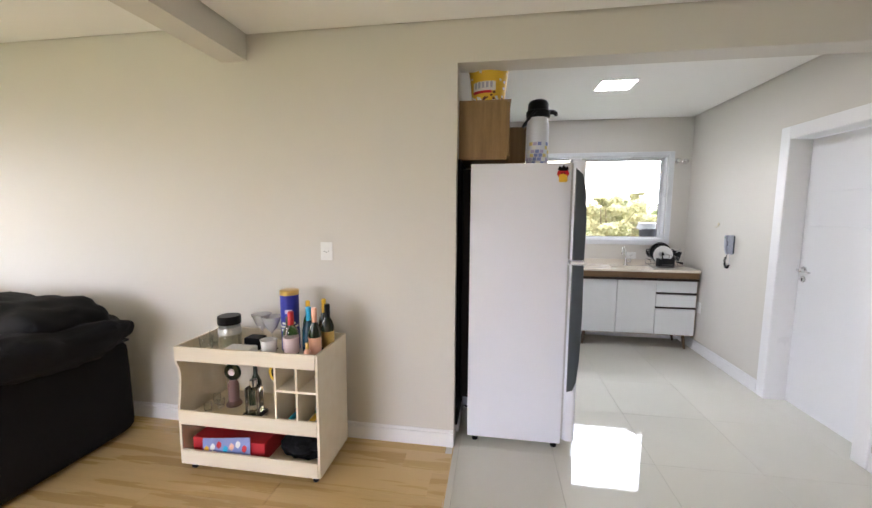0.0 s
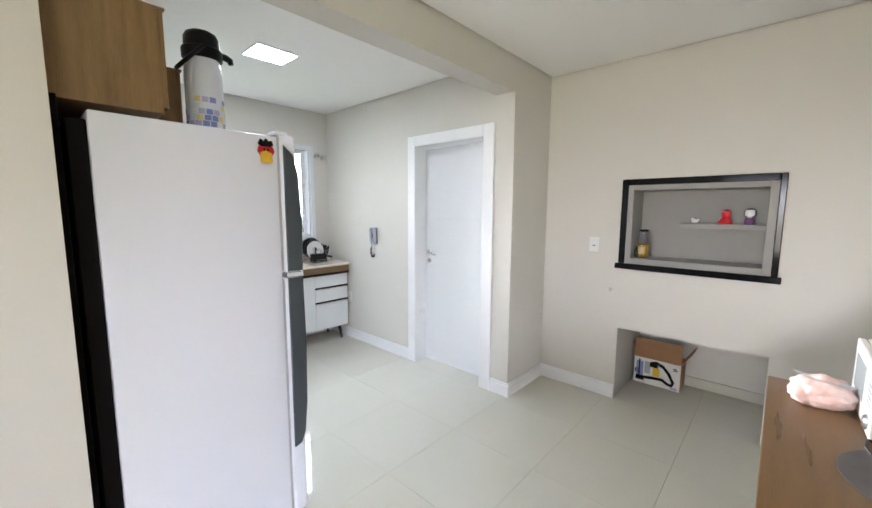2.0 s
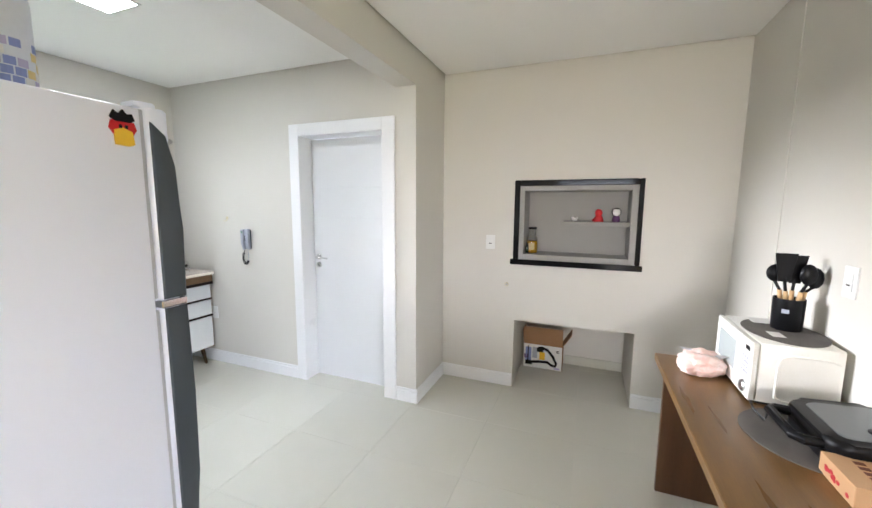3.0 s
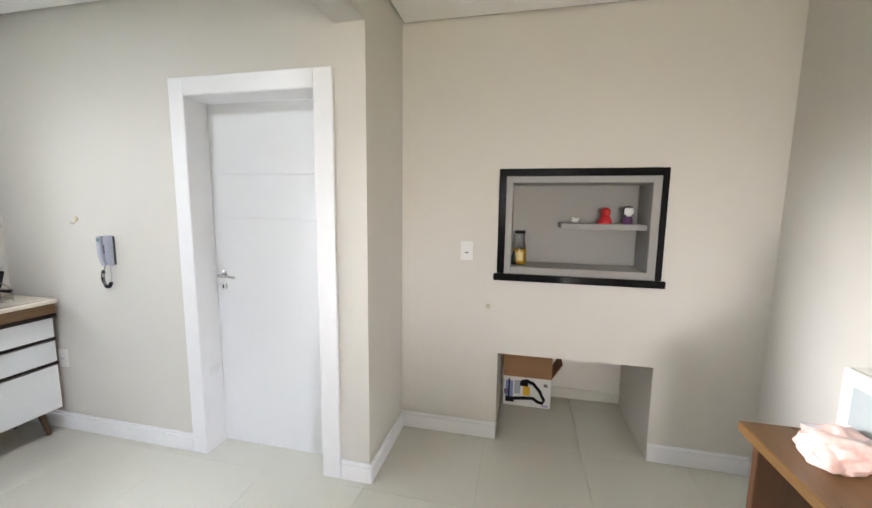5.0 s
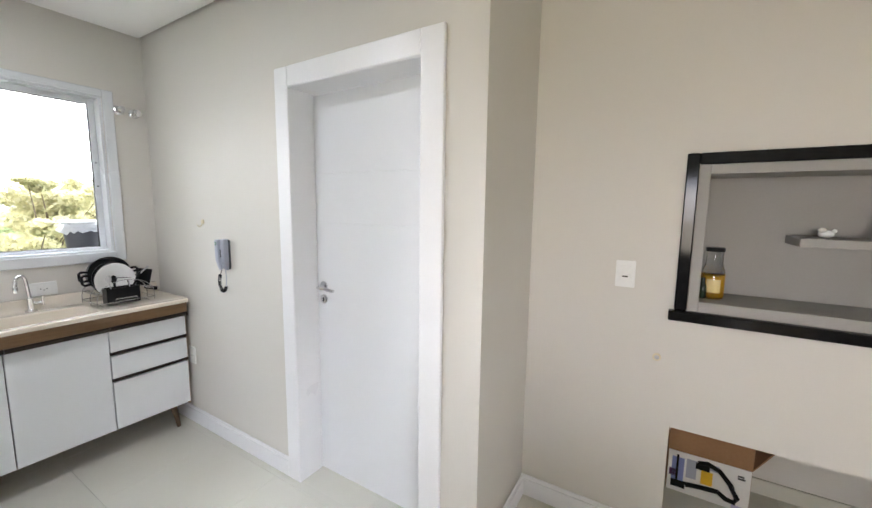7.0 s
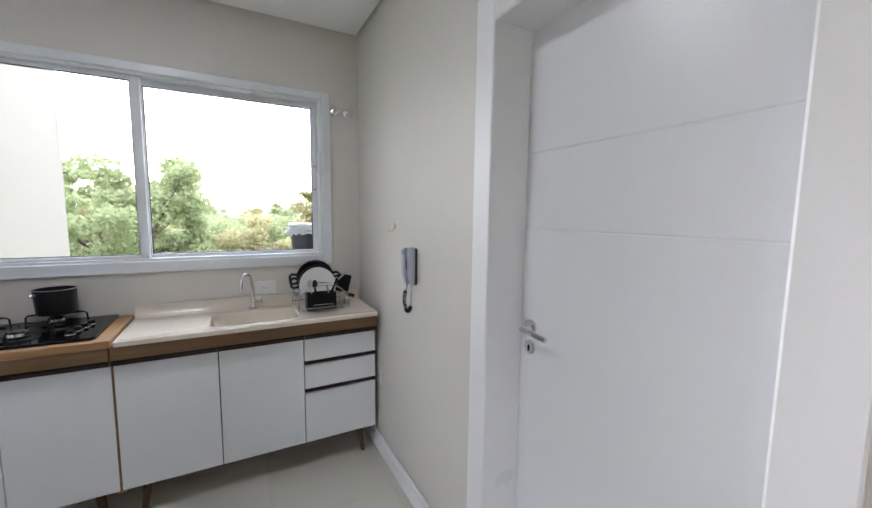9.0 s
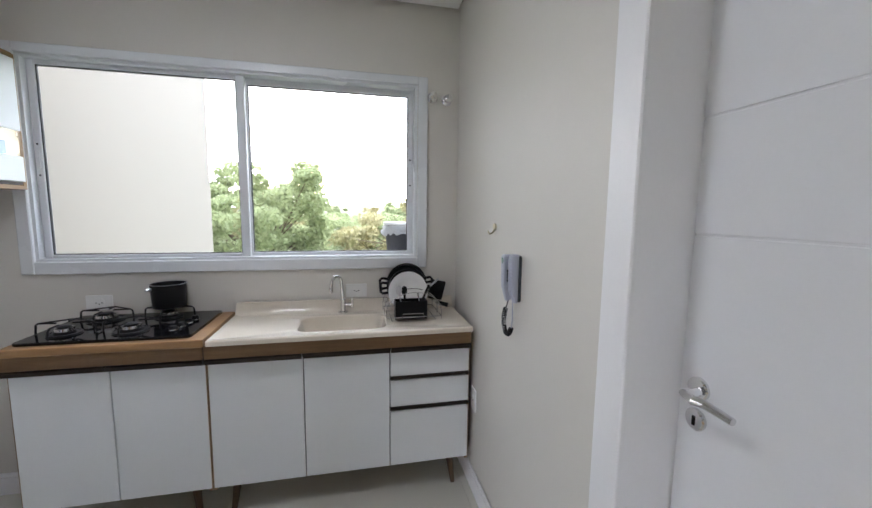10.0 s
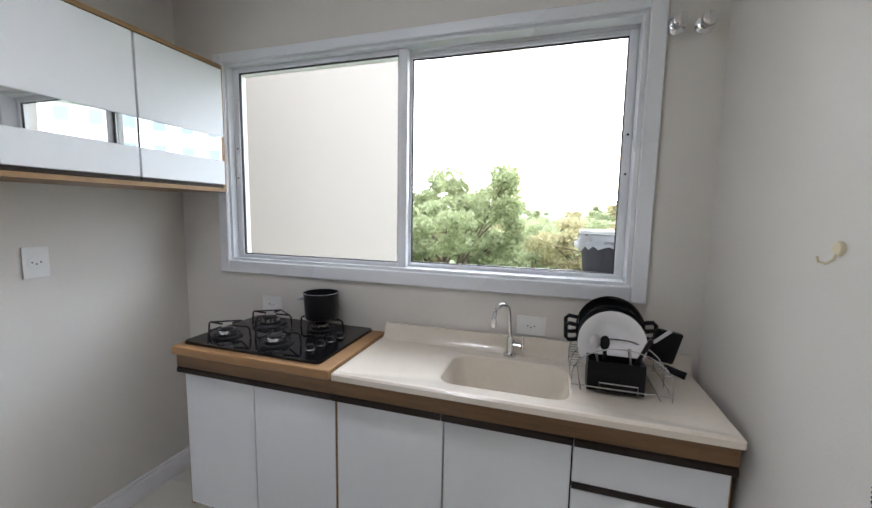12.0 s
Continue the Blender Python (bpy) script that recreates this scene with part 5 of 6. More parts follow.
cb = thing("carrier_bag", (1.52, 0.745, 0.762), "crumpled pale pink carrier bag tied on the table", "bag")
part("bag_body", carrier_bag(1.5, 0.75, 0.7625), M["bag"], cb)
for k, (a, b) in enumerate((((1.53, 0.7, 0.85), (1.5, 0.665, 0.885)), ((1.56, 0.76, 0.855), (1.57, 0.8, 0.88)), ((1.54, 0.73, 0.86), (1.55, 0.69, 0.87)))):
    ear = bmesh.new()
    A, B = Vector(a) + Vector((-0.045, 0.005, -0.008)), Vector(b) + Vector((-0.045, 0.005, -0.012))
    for i in range(7):
        f = i / 6
        c = A.lerp(B, f)
        w = 0.014 + 0.016 * f
        for s in (-1, 1):
            ear.verts.new(c + Vector((0.3 * w * s, w * s, 0.004 * math.sin(5 * f + s))))
    ear.verts.ensure_lookup_table()
    for i in range(6):
        ear.faces.new((ear.verts[2 * i], ear.verts[2 * i + 1], ear.verts[2 * i + 3], ear.verts[2 * i + 2]))
    bmesh.ops.solidify(ear, geom=ear.faces[:], thickness=0.002)
    part("bag_ear", ear, M["film"], cb, "white bag handle end")


def contact_grill():
    g = thing("contact_grill", (1.0, 0.46, 0.766), "black contact grill with a grey lid on a round mat", "grill")
    cx, cy, z = 0.985, 0.46, 0.767
    base = rounded(cx - 0.15, cx + 0.15, cy - 0.13, cy + 0.12, 0.05)
    part("base", prism(base, z + 0.008, z + 0.045, "z", 0.008, 2), M["black_plastic"], g, "black base")
    lid = prism(rounded(cx - 0.15, cx + 0.15, cy - 0.13, cy + 0.125, 0.05), z + 0.048, z + 0.098, "z", 0.018, 3)
    for v in lid.verts:
        v.co.z += (cy - v.co.y) * 0.06
    lid_ob = part("lid", lid, M["black_plastic"], g, "black lid shell")
    top = prism(rounded(cx - 0.115, cx + 0.115, cy - 0.11, cy + 0.085, 0.03), z + 0.094, z + 0.101, "z", 0.003)
    for v in top.verts:
        v.co.z += (cy - v.co.y) * 0.06
    part("lid_panel", top, M["grill_grey"], lid_ob, "grey brushed lid panel")
    part("badge", lathe([(0.022, z + 0.101), (0.022, z + 0.1035), (0.018, z + 0.104)], 24, (cx - 0.06, cy - 0.02, 0)), M["black_plastic"], lid_ob)
    part("sticker", box(cx + 0.03, cx + 0.05, cy - 0.085, cy - 0.065, z + 0.105, z + 0.1075), M["yellow"], lid_ob)
    hd = [(cx - 0.1, cy + 0.11, z + 0.06), (cx - 0.1, cy + 0.165, z + 0.062), (cx - 0.08, cy + 0.185, z + 0.063), (cx + 0.08, cy + 0.185, z + 0.063), (cx + 0.1, cy + 0.165, z + 0.062), (cx + 0.1, cy + 0.11, z + 0.06)]
    part("handle", tube(hd, 0.016, 10), M["black_plastic"], g, "black grip handle")
    for dx in (-0.11, 0.11):
        for dy in (-0.09, 0.08):
            part("foot", lathe([(0.012, z), (0.012, z + 0.009)], 10, (cx + dx, cy + dy, 0)), M["black_plastic"], g)
    cord = [(cx + 0.14, cy + 0.02, z + 0.02), (cx + 0.19, cy + 0.06, z + 0.012), (cx + 0.22, cy + 0.13, z + 0.02), (cx + 0.2, cy + 0.2, z + 0.03), (cx + 0.14, cy + 0.21, z + 0.03), (cx + 0.1, cy + 0.19, z + 0.01), (cx + 0.16, cy + 0.16, z + 0.006), (cx + 0.24, cy + 0.1, z + 0.004)]
    part("cord", tube(cord, 0.0045, 6), M["black_plastic"], g, "black power cord")
    return g


solo("round_mat", lathe([(0.205, 0.7622), (0.207, 0.764), (0.207, 0.7655), (0.2, 0.7668), (0.002, 0.7668)], 44, (1.02, 0.53, 0)), M["grey_mat"], "round grey mat under the grill", "placemat")
contact_grill()


def chocolate_box():
    c = thing("chocolate_box", (0.76, 0.52, 0.762), "small tan printed card box of sweets on the table", "box")
    x0, x1, y0, y1, z0, z1 = 0.69, 0.85, 0.42, 0.6, 0.762, 0.822
    part("carton", box(x0, x1, y0, y1, z0, z1, 0.0015), M["choc_box"], c)
    fr_ = bmesh.new()
    for k in range(5):
        box(x0 + 0.02 + k * 0.024, x0 + 0.035 + k * 0.024, y0 + 0.1, y0 + 0.125, z1 + 0.0003, z1 + 0.001, into=fr_)
    part("print_bars", fr_, M["brown_print"], c, "brown printed bars", smooth=False)
    f2 = bmesh.new()
    for k in range(4):
        box(x0 - 0.0012, x0 - 0.0003, y0 + 0.03 + k * 0.03, y0 + 0.048 + k * 0.03, z0 + 0.012, z0 + 0.034, into=f2)
    part("print_bars", f2, M["brown_print"], c, "brown printed bars", smooth=False)
    rng = random.Random(2)
    for k in range(9):
        part("picture_print", blob((x0 + 0.02 + rng.random() * 0.11, y1 + 0.0003, z0 + 0.015 + rng.random() * 0.018), 0.009, 1, 0.08, 0.8, None, 1), M["red_board"], c, "printed chocolate picture")
    return c


chocolate_box()

# ---- dish rack ----


def dish_rack():
    d = thing("dish_rack", (1.7, 4.81, 0.9), "wire dish rack beside the sink", "dish rack")
    x0, x1, y0, y1, z = 1.548, 1.838, 4.69, 4.94, 0.902
    fr_ = bmesh.new()
    tube([(x0, y0, z + 0.02), (x1, y0, z + 0.02), (x1, y1, z + 0.02), (x0, y1, z + 0.02)], 0.0024, 6, fr_, closed=True)
    tube([(x0 + 0.03, y0 + 0.01, z), (x0 + 0.03, y1 - 0.01, z)], 0.0024, 6, fr_)
    tube([(x1 - 0.03, y0 + 0.01, z), (x1 - 0.03, y1 - 0.01, z)], 0.0024, 6, fr_)
    part("base_frame", fr_, M["wire"], d)
    for yy in (y0 + 0.004, 4.8, y1 - 0.004):
        arch = [(x0, yy, z + 0.002)]
        for i in range(13):
            a = math.pi * (1 - i / 12)
            arch.append(((x0 + x1) / 2 + 0.145 * math.cos(a), yy, z + 0.05 + 0.1 * math.sin(a)))
        arch.append((x1, yy, z + 0.002))
        part("arch", tube(arch, 0.0022, 6), M["wire"], d, "bent wire arch")
    for sx in (x0 + 0.012, x1 - 0.012):
        for k in range(9):
            yy = y0 + 0.02 + k * 0.026
            part("rung", tube([(sx - 0.014, yy, z + 0.075), (sx + 0.014, yy, z + 0.075)], 0.002, 5), M["wire"], d)
    handle = tube([(1.63, 4.682, z + 0.01), (1.63, 4.682, z + 0.04), (1.74, 4.682, z + 0.04), (1.74, 4.682, z + 0.01)], 0.0022, 6)
    part("caddy_hook", handle, M["wire"], d)
    return d


dish_rack()


def cutlery_caddy():
    c = thing("cutlery_caddy", (1.68, 4.73, 0.905), "black plastic cutlery caddy with cutlery in the rack", "cutlery caddy")
    x0, x1, y0, y1, z0, z1 = 1.595, 1.762, 4.695, 4.765, 0.91, 1.005
    bm = bmesh.new()
    t = 0.003
    box(x0, x1, y0, y0 + t, z0, z1, into=bm)
    box(x0, x1, y1 - t, y1, z0, z1, into=bm)
    box(x0, x0 + t, y0 + t, y1 - t, z0, z1, into=bm)
    box(x1 - t, x1, y0 + t, y1 - t, z0, z1, into=bm)
    box(x0 + t, x1 - t, y0 + t, y1 - t, z0, z0 + t, into=bm)
    part("tub", bm, M["black_plastic"], c, smooth=False)
    for nm, a, b, mat_, r in (("spoon", (1.64, 4.73, 0.93), (1.615, 4.715, 1.05), "steel", 0.004), ("knife", (1.71, 4.73, 0.93), (1.775, 4.72, 1.085), "black_plastic", 0.006),
                              ("fork", (1.735, 4.735, 0.93), (1.72, 4.745, 1.04), "steel", 0.004), ("ladle", (1.655, 4.74, 0.93), (1.645, 4.73, 1.045), "black_plastic", 0.006)):
        A, B = Vector(a), Vector(b)
        o = part(nm, tube([A, A.lerp(B, 0.5), B], [r, r, r * 1.2], 6), M[mat_], c)
        if nm in ("spoon", "ladle"):
            part("bowl", blob(B + Vector((0, 0, 0.012)), 0.018, 0.9, 0.35, 1.35), M[mat_], o)
        if nm == "knife":
            part("blade", prism([(B.x - 0.004, B.z - 0.01), (B.x + 0.01, B.z - 0.01), (B.x + 0.055, B.z + 0.03), (B.x + 0.045, B.z + 0.036)], 4.719, 4.721, "y"), M["steel"], o, "steel blade")
    return c


cutlery_caddy()


def dinner_plate(x, y, z, r):
    bm = lathe([(0.002, 0.0), (r * 0.55, -0.001), (r * 0.62, -0.006), (r * 0.97, -0.018), (r, -0.018), (r, -0.014), (r * 0.63, 0.001), (r * 0.4, 0.004), (0.002, 0.004)], 40, (0, 0, 0), "y")
    rot = Matrix.Translation((x, y, z)) @ Matrix.Rotation(radians(-8), 4, "X") @ Matrix.Rotation(radians(6), 4, "Z")
    bmesh.ops.transform(bm, matrix=rot, verts=bm.verts)
    return solo("dinner_plate", bm, M["ceramic"], "white ceramic plate standing in the dish rack", "plate")


dinner_plate(1.672, 4.8, 1.036, 0.109)


def side_pan(x, y, z, r, depth, label):
    p = thing("cooking_pot", (x, y, z - r), label, "pot")
    body = lathe([(0.002, depth), (r * 0.85, depth), (r * 0.93, depth - 0.01), (r, 0.004), (r + 0.003, 0), (r - 0.003, 0.0), (r * 0.9, depth - 0.012), (0.002, depth - 0.006)], 40, (0, 0, 0), "y")
    rot = Matrix.Translation((x, y, z)) @ Matrix.Rotation(radians(-6), 4, "X")
    bmesh.ops.transform(body, matrix=rot, verts=body.verts)
    part("body", body, M["nonstick"], p)
    for s in (-1, 1):
        hx = x + s * r * 0.98
        pts = [(hx, y + 0.012, z + 0.026), (hx + s * 0.03, y + 0.012, z + 0.03), (hx + s * 0.04, y + 0.012, z + 0.02), (hx + s * 0.038, y + 0.012, z - 0.02), (hx + s * 0.028, y + 0.012, z - 0.03), (hx, y + 0.012, z - 0.026)]
        part("handle", tube(pts, 0.0075, 8), M["black_plastic"], p, "black side handle")
    return p


side_pan(1.674, 4.83, 1.05, 0.108, 0.035, "black frying pan standing behind the plate")
side_pan(1.676, 4.87, 1.068, 0.11, 0.085, "black cooking pot standing in the dish rack")
tray = thing("black_grater", (1.86, 4.85, 0.905), "black square kitchen tool leaning in the rack", "kitchen tool")
tb = box(-0.045, 0.045, -0.012, 0.012, -0.055, 0.055, 0.006, 2)
bmesh.ops.transform(tb, matrix=Matrix.Translation((1.845, 4.85, 1.03)) @ Matrix.Rotation(radians(14), 4, "Y") @ Matrix.Rotation(radians(20), 4, "Z"), verts=tb.verts)
part("blade_plate", tb, M["black_plastic"], tray)
part("grip", tube([(1.84, 4.84, 0.965), (1.87, 4.83, 0.955), (1.905, 4.82, 0.945)], [0.01, 0.012, 0.013], 10), M["black_plastic"], tray, "black grip")

# ---- bar cart ----


def bar_cart():
    c = thing("bar_cart", (-1.57, 2.15, 0), "white melamine bar cart on small castors", "bar cart")
    x0, x1, y0, y1, zt = -2.002, -1.142, 1.955, 2.345, 0.757
    part("side_panel", box(x1 - 0.015, x1, y0, y1, 0.056, zt, 0.0015), M["cart_wood"], c)
    prof = [(y0, 0.056), (y1, 0.056), (y1, zt), (y0, zt), (y0, 0.66), (y0 + 0.02, 0.62), (y0 + 0.024, 0.56), (y0 + 0.012, 0.46), (y0, 0.4)]
    part("side_panel", prism(prof, x0, x0 + 0.015, "x", 0.001), M["cart_wood"], c)
    part("back_panel", box(x0 + 0.015, x1 - 0.015, y1 - 0.012, y1, 0.07, zt, 0.001), M["cart_wood"], c)
    for z0, z1 in ((0.675, 0.757), (0.298, 0.382), (0.056, 0.143)):
        part("front_rail", box(x0 + 0.002, x1 - 0.0155, y0 - 0.003, y0 + 0.012, z0, z1, 0.0015), M["cart_wood"], c)
    for z in (0.675, 0.31, 0.07):
        part("shelf", box(x0 + 0.0155, x1 - 0.0155, y0 + 0.0125, y1 - 0.0125, z, z + 0.015), M["cart_wood"], c, smooth=False)
    part("divider", box(-1.4, -1.388, y0 + 0.004, y1 - 0.0125, 0.3255, 0.6745), M["cart_wood"], c, smooth=False)
    part("divider", box(-1.276, -1.264, y0 + 0.004, y1 - 0.0125, 0.3255, 0.6745), M["cart_wood"], c, smooth=False)
    part("cubby_shelf", box(-1.388, -1.2765, y0 + 0.004, y1 - 0.0125, 0.535, 0.547), M["cart_wood"], c, smooth=False)
    part("cubby_shelf", box(-1.2635, x1 - 0.0155, y0 + 0.004, y1 - 0.0125, 0.535, 0.547), M["cart_wood"], c, smooth=False)
    for cx in (x0 + 0.05, x1 - 0.05):
        for cy in (y0 + 0.05, y1 - 0.05):
            w = part("castor", lathe([(0.022, -0.01), (0.024, -0.006), (0.024, 0.006), (0.022, 0.01)], 16, (cx, cy, 0.024), "x"), M["black_plastic"], c, "black castor")
            part("fork", box(cx - 0.014, cx + 0.014, cy - 0.008, cy + 0.008, 0.035, 0.0555, 0.002), M["black_plastic"], w)
    return c


bar_cart()
ZT = 0.69


def bottle(x, y, z, r, h, body, cap, label, band=None, neck=0.36, lay=False):
    b = thing("bottle", (x, y, z), label, "bottle", "bottles on the bar cart")
    prof = [(r * 0.9, 0), (r, 0.006), (r, h * 0.55), (r * 0.8, h * 0.64), (r * neck, h * 0.75), (r * neck, h * 0.9)]
    cp = [(r * neck * 1.15, h * 0.72), (r * neck * 1.2, h * 0.98), (r * neck, h), (0.002, h)]
    if lay:
        part("glass", lathe([(a, h - q) for a, q in prof], 20, (x, y - 0.03, z + r), "y"), body, b)
        part("cap", lathe([(a, h - q) for a, q in cp], 20, (x, y - 0.03, z + r), "y"), cap, b, "foil neck and cap")
        return b
    part("glass", lathe([(a, z + q) for a, q in prof], 20, (x, y, 0)), body, b)
    part("cap", lathe([(a, z + q) for a, q in cp], 20, (x, y, 0)), cap, b, "foil neck and cap")
    if band:
        part("label_band", lathe([(r + 0.0006, z + h * 0.14), (r + 0.0012, z + h * 0.15), (r + 0.0012, z + h * 0.45), (r + 0.0006, z + h * 0.46)], 20, (x, y, 0)), band, b, "printed label")
    return b


bottle(-1.345, 2.06, ZT, 0.04, 0.27, M["clear_plastic"], M["red"], "clear bottle with a pale pink label and red cap", M["pink_label"])
bottle(-1.26, 2.1, ZT, 0.036, 0.29, M["dark_teal"], M["teal_foil"], "dark blue sparkling wine bottle with blue foil", M["dark_teal"])
bottle(-1.2, 2.05, ZT, 0.034, 0.3, M["dark_bottle"], M["rose"], "dark sparkling wine bottle with rose gold foil", M["rose"])
bottle(-1.165 - 0.02, 2.18, ZT, 0.037, 0.29, M["dark_bottle"], M["black_plastic"], "dark spirits bottle with a black cap", M["gold"])
bottle(-1.405, 2.13, ZT, 0.03, 0.22, M["green_bottle"], M["dark_bottle"], "green liqueur bottle with pink label", M["pink_label"])
bottle(-1.315, 2.2, ZT, 0.03, 0.3, M["green_bottle"], M["yellow"], "green bottle with yellow foil")
bottle(-1.225, 2.22, ZT, 0.03, 0.31, M["dark_bottle"], M["yellow"], "dark bottle with yellow foil")
bottle(-1.215, 1.99, ZT, 0.022, 0.12, M["rose"], M["gold"], "miniature amber bottle with gold cap", M["pink_label"])
bottle(-1.332, 2.02, 0.3255, 0.034, 0.27, M["dark_teal"], M["teal_foil"], "blue foil bottle lying in the cart's cubby", lay=True)
bottle(-1.21, 2.02, 0.3255, 0.034, 0.27, M["green_bottle"], M["yellow"], "yellow foil bottle lying in the cart's cubby", lay=True)
tin = thing("gift_tin", (-1.42, 2.22, ZT), "tall dark blue cylindrical gift tin with a gold lid", "tin")
part("tube", lathe([(0.052, ZT), (0.053, ZT + 0.003), (0.053, ZT + 0.34)], 28, (-1.43, 2.2, 0)), M["blue_tin"], tin)
part("lid", lathe([(0.0545, ZT + 0.335), (0.0545, ZT + 0.36), (0.05, ZT + 0.363), (0.002, ZT + 0.363)], 28, (-1.43, 2.2, 0)), M["gold"], tin, "gold metal lid")
for k, w in enumerate((0.05, 0.06, 0.04)):
    part("print_bar", on_drum(patch(-w, w, -0.006, 0.006, 0.0008, 8), -1.43, 2.2, ZT + 0.13 + k * 0.02, 0.0532, radians(-70)), M["white_print"], tin, "white printed bar")
part("print_ring", on_drum(patch(-0.02, 0.02, -0.012, 0.012, 0.0008, 5), -1.43, 2.2, ZT + 0.24, 0.0532, radians(-70)), M["lilac_print"], tin)


def jar(x, y, z):
    j = thing("storage_jar", (x, y, z), "clear jar with a black screw lid", "jar")
    part("glass", lathe([(0.06, z), (0.064, z + 0.006), (0.064, z + 0.13), (0.055, z + 0.15), (0.055, z + 0.165)], 28, (x, y, 0)), M["clear"], j)
    part("lid", lathe([(0.062, z + 0.16), (0.064, z + 0.163), (0.064, z + 0.205), (0.06, z + 0.209), (0.002, z + 0.209)], 28, (x, y, 0)), M["black_plastic"], j, "black lid")
    part("liner", lathe([(0.059, z + 0.1), (0.0595, z + 0.105), (0.0595, z + 0.14), (0.058, z + 0.142)], 28, (x, y, 0)), M["white_plastic"], j, "white band")
    return j


jar(-1.78, 2.13, ZT)


def wine_glass(x, y, z, lean=(0, 0)):
    g = thing("cocktail_glass", (x, y, z), "clear cocktail glass on the bar cart", "glass", "glasses on the bar cart")
    part("foot", lathe([(0.034, z), (0.034, z + 0.003), (0.004, z + 0.008), (0.004, z + 0.09), (0.006, z + 0.1)], 24, (x, y, 0)), M["clear"], g)
    part("bowl", lathe([(0.005, z + 0.1), (0.03, z + 0.13), (0.058, z + 0.2), (0.056, z + 0.2), (0.028, z + 0.133), (0.004, z + 0.106)], 24, (x, y, 0)), M["frosted"], g, "frosted white bowl")
    return g


wine_glass(-1.63, 2.22, ZT)
wine_glass(-1.54, 2.18, ZT)
for k, (x, y) in enumerate(((-1.9, 2.08), (-1.93, 2.2), (-1.86, 2.24))):
    t_ = lathe([(0.03, ZT), (0.032, ZT + 0.004), (0.037, ZT + 0.085), (0.035, ZT + 0.085), (0.03, ZT + 0.012), (0.002, ZT + 0.01)], 24, (x, y, 0))
    solo("tumbler", t_, M["clear"], "short clear tumbler on the bar cart", "glass", "tumblers on the bar cart")
solo("white_cup", lathe([(0.034, ZT), (0.036, ZT + 0.004), (0.045, ZT + 0.1), (0.047, ZT + 0.102), (0.042, ZT + 0.1), (0.033, ZT + 0.01), (0.002, ZT + 0.01)], 28, (-1.485, 2.06, 0)), M["ceramic"], "plain white cup on the bar cart", "cup")
solo("white_napkins", box(-1.74, -1.58, 2.0, 2.1, ZT + 0.0003, ZT + 0.05, 0.008, 2), M["white_print"], "stack of white napkins on the bar cart", "napkins")
solo("black_coaster_box", box(-1.7, -1.6, 2.14, 2.22, ZT + 0.0003, ZT + 0.07, 0.004), M["black_plastic"], "small black box on the bar cart", "box")

ZM = 0.3253
fan = thing("trophy_clock", (-1.8, 2.16, ZM), "small dark round ornament on a mauve stand", "ornament")
part("disc", lathe([(0.002, -0.012), (0.05, -0.01), (0.056, 0), (0.05, 0.01), (0.002, 0.012)], 24, (-1.8, 2.16, ZM + 0.21), "y"), M["dark_bottle"], fan)
part("hub", lathe([(0.002, -0.018), (0.02, -0.016), (0.022, -0.01)], 16, (-1.8, 2.16, ZM + 0.21), "y"), M["pink_label"], fan)
part("stand", lathe([(0.045, ZM), (0.045, ZM + 0.01), (0.03, ZM + 0.03), (0.032, ZM + 0.13), (0.02, ZM + 0.16)], 20, (-1.8, 2.16, 0)), M["mauve"], fan, "dusty mauve stand")
mini = thing("glass_decanter", (-1.6, 2.1, ZM), "square clear decanter on a black base", "decanter")
part("foot", box(-1.655, -1.545, 2.02, 2.12, ZM + 0.0002, ZM + 0.018, 0.003), M["black_plastic"], mini, "black base")
part("body", prism(rounded(-1.64, -1.56, 2.035, 2.105, 0.01), ZM + 0.019, ZM + 0.17, "z", 0.005), M["clear"], mini)
part("stopper", lathe([(0.014, ZM + 0.17), (0.022, ZM + 0.19), (0.02, ZM + 0.215), (0.002, ZM + 0.22)], 16, (-1.6, 2.07, 0)), M["clear"], mini)
disc = thing("yellow_emblem", (-1.53, 2.22, ZM), "black and yellow round emblem plate on a stand", "ornament")
part("plate", lathe([(0.002, -0.006), (0.066, -0.005), (0.066, 0.005), (0.002, 0.006)], 28, (-1.53, 2.22, ZM + 0.2), "y"), M["yellow"], disc)
part("ring", lathe([(0.045, -0.0085), (0.046, -0.0095), (0.03, -0.0095), (0.029, -0.0085)], 28, (-1.53, 2.22, ZM + 0.2), "y"), M["black_plastic"], disc, "black ring")
part("stand", box(-1.55, -1.51, 2.2, 2.24, ZM + 0.0002, ZM + 0.142, 0.003), M["black_plastic"], disc)
solo("amber_bottle", lathe([(0.022, ZM), (0.024, ZM + 0.004), (0.024, ZM + 0.1), (0.009, ZM + 0.14), (0.009, ZM + 0.19)], 18, (-1.435, 2.06, 0)), M["rose"], "slim amber bottle on the cart's middle shelf", "bottle")
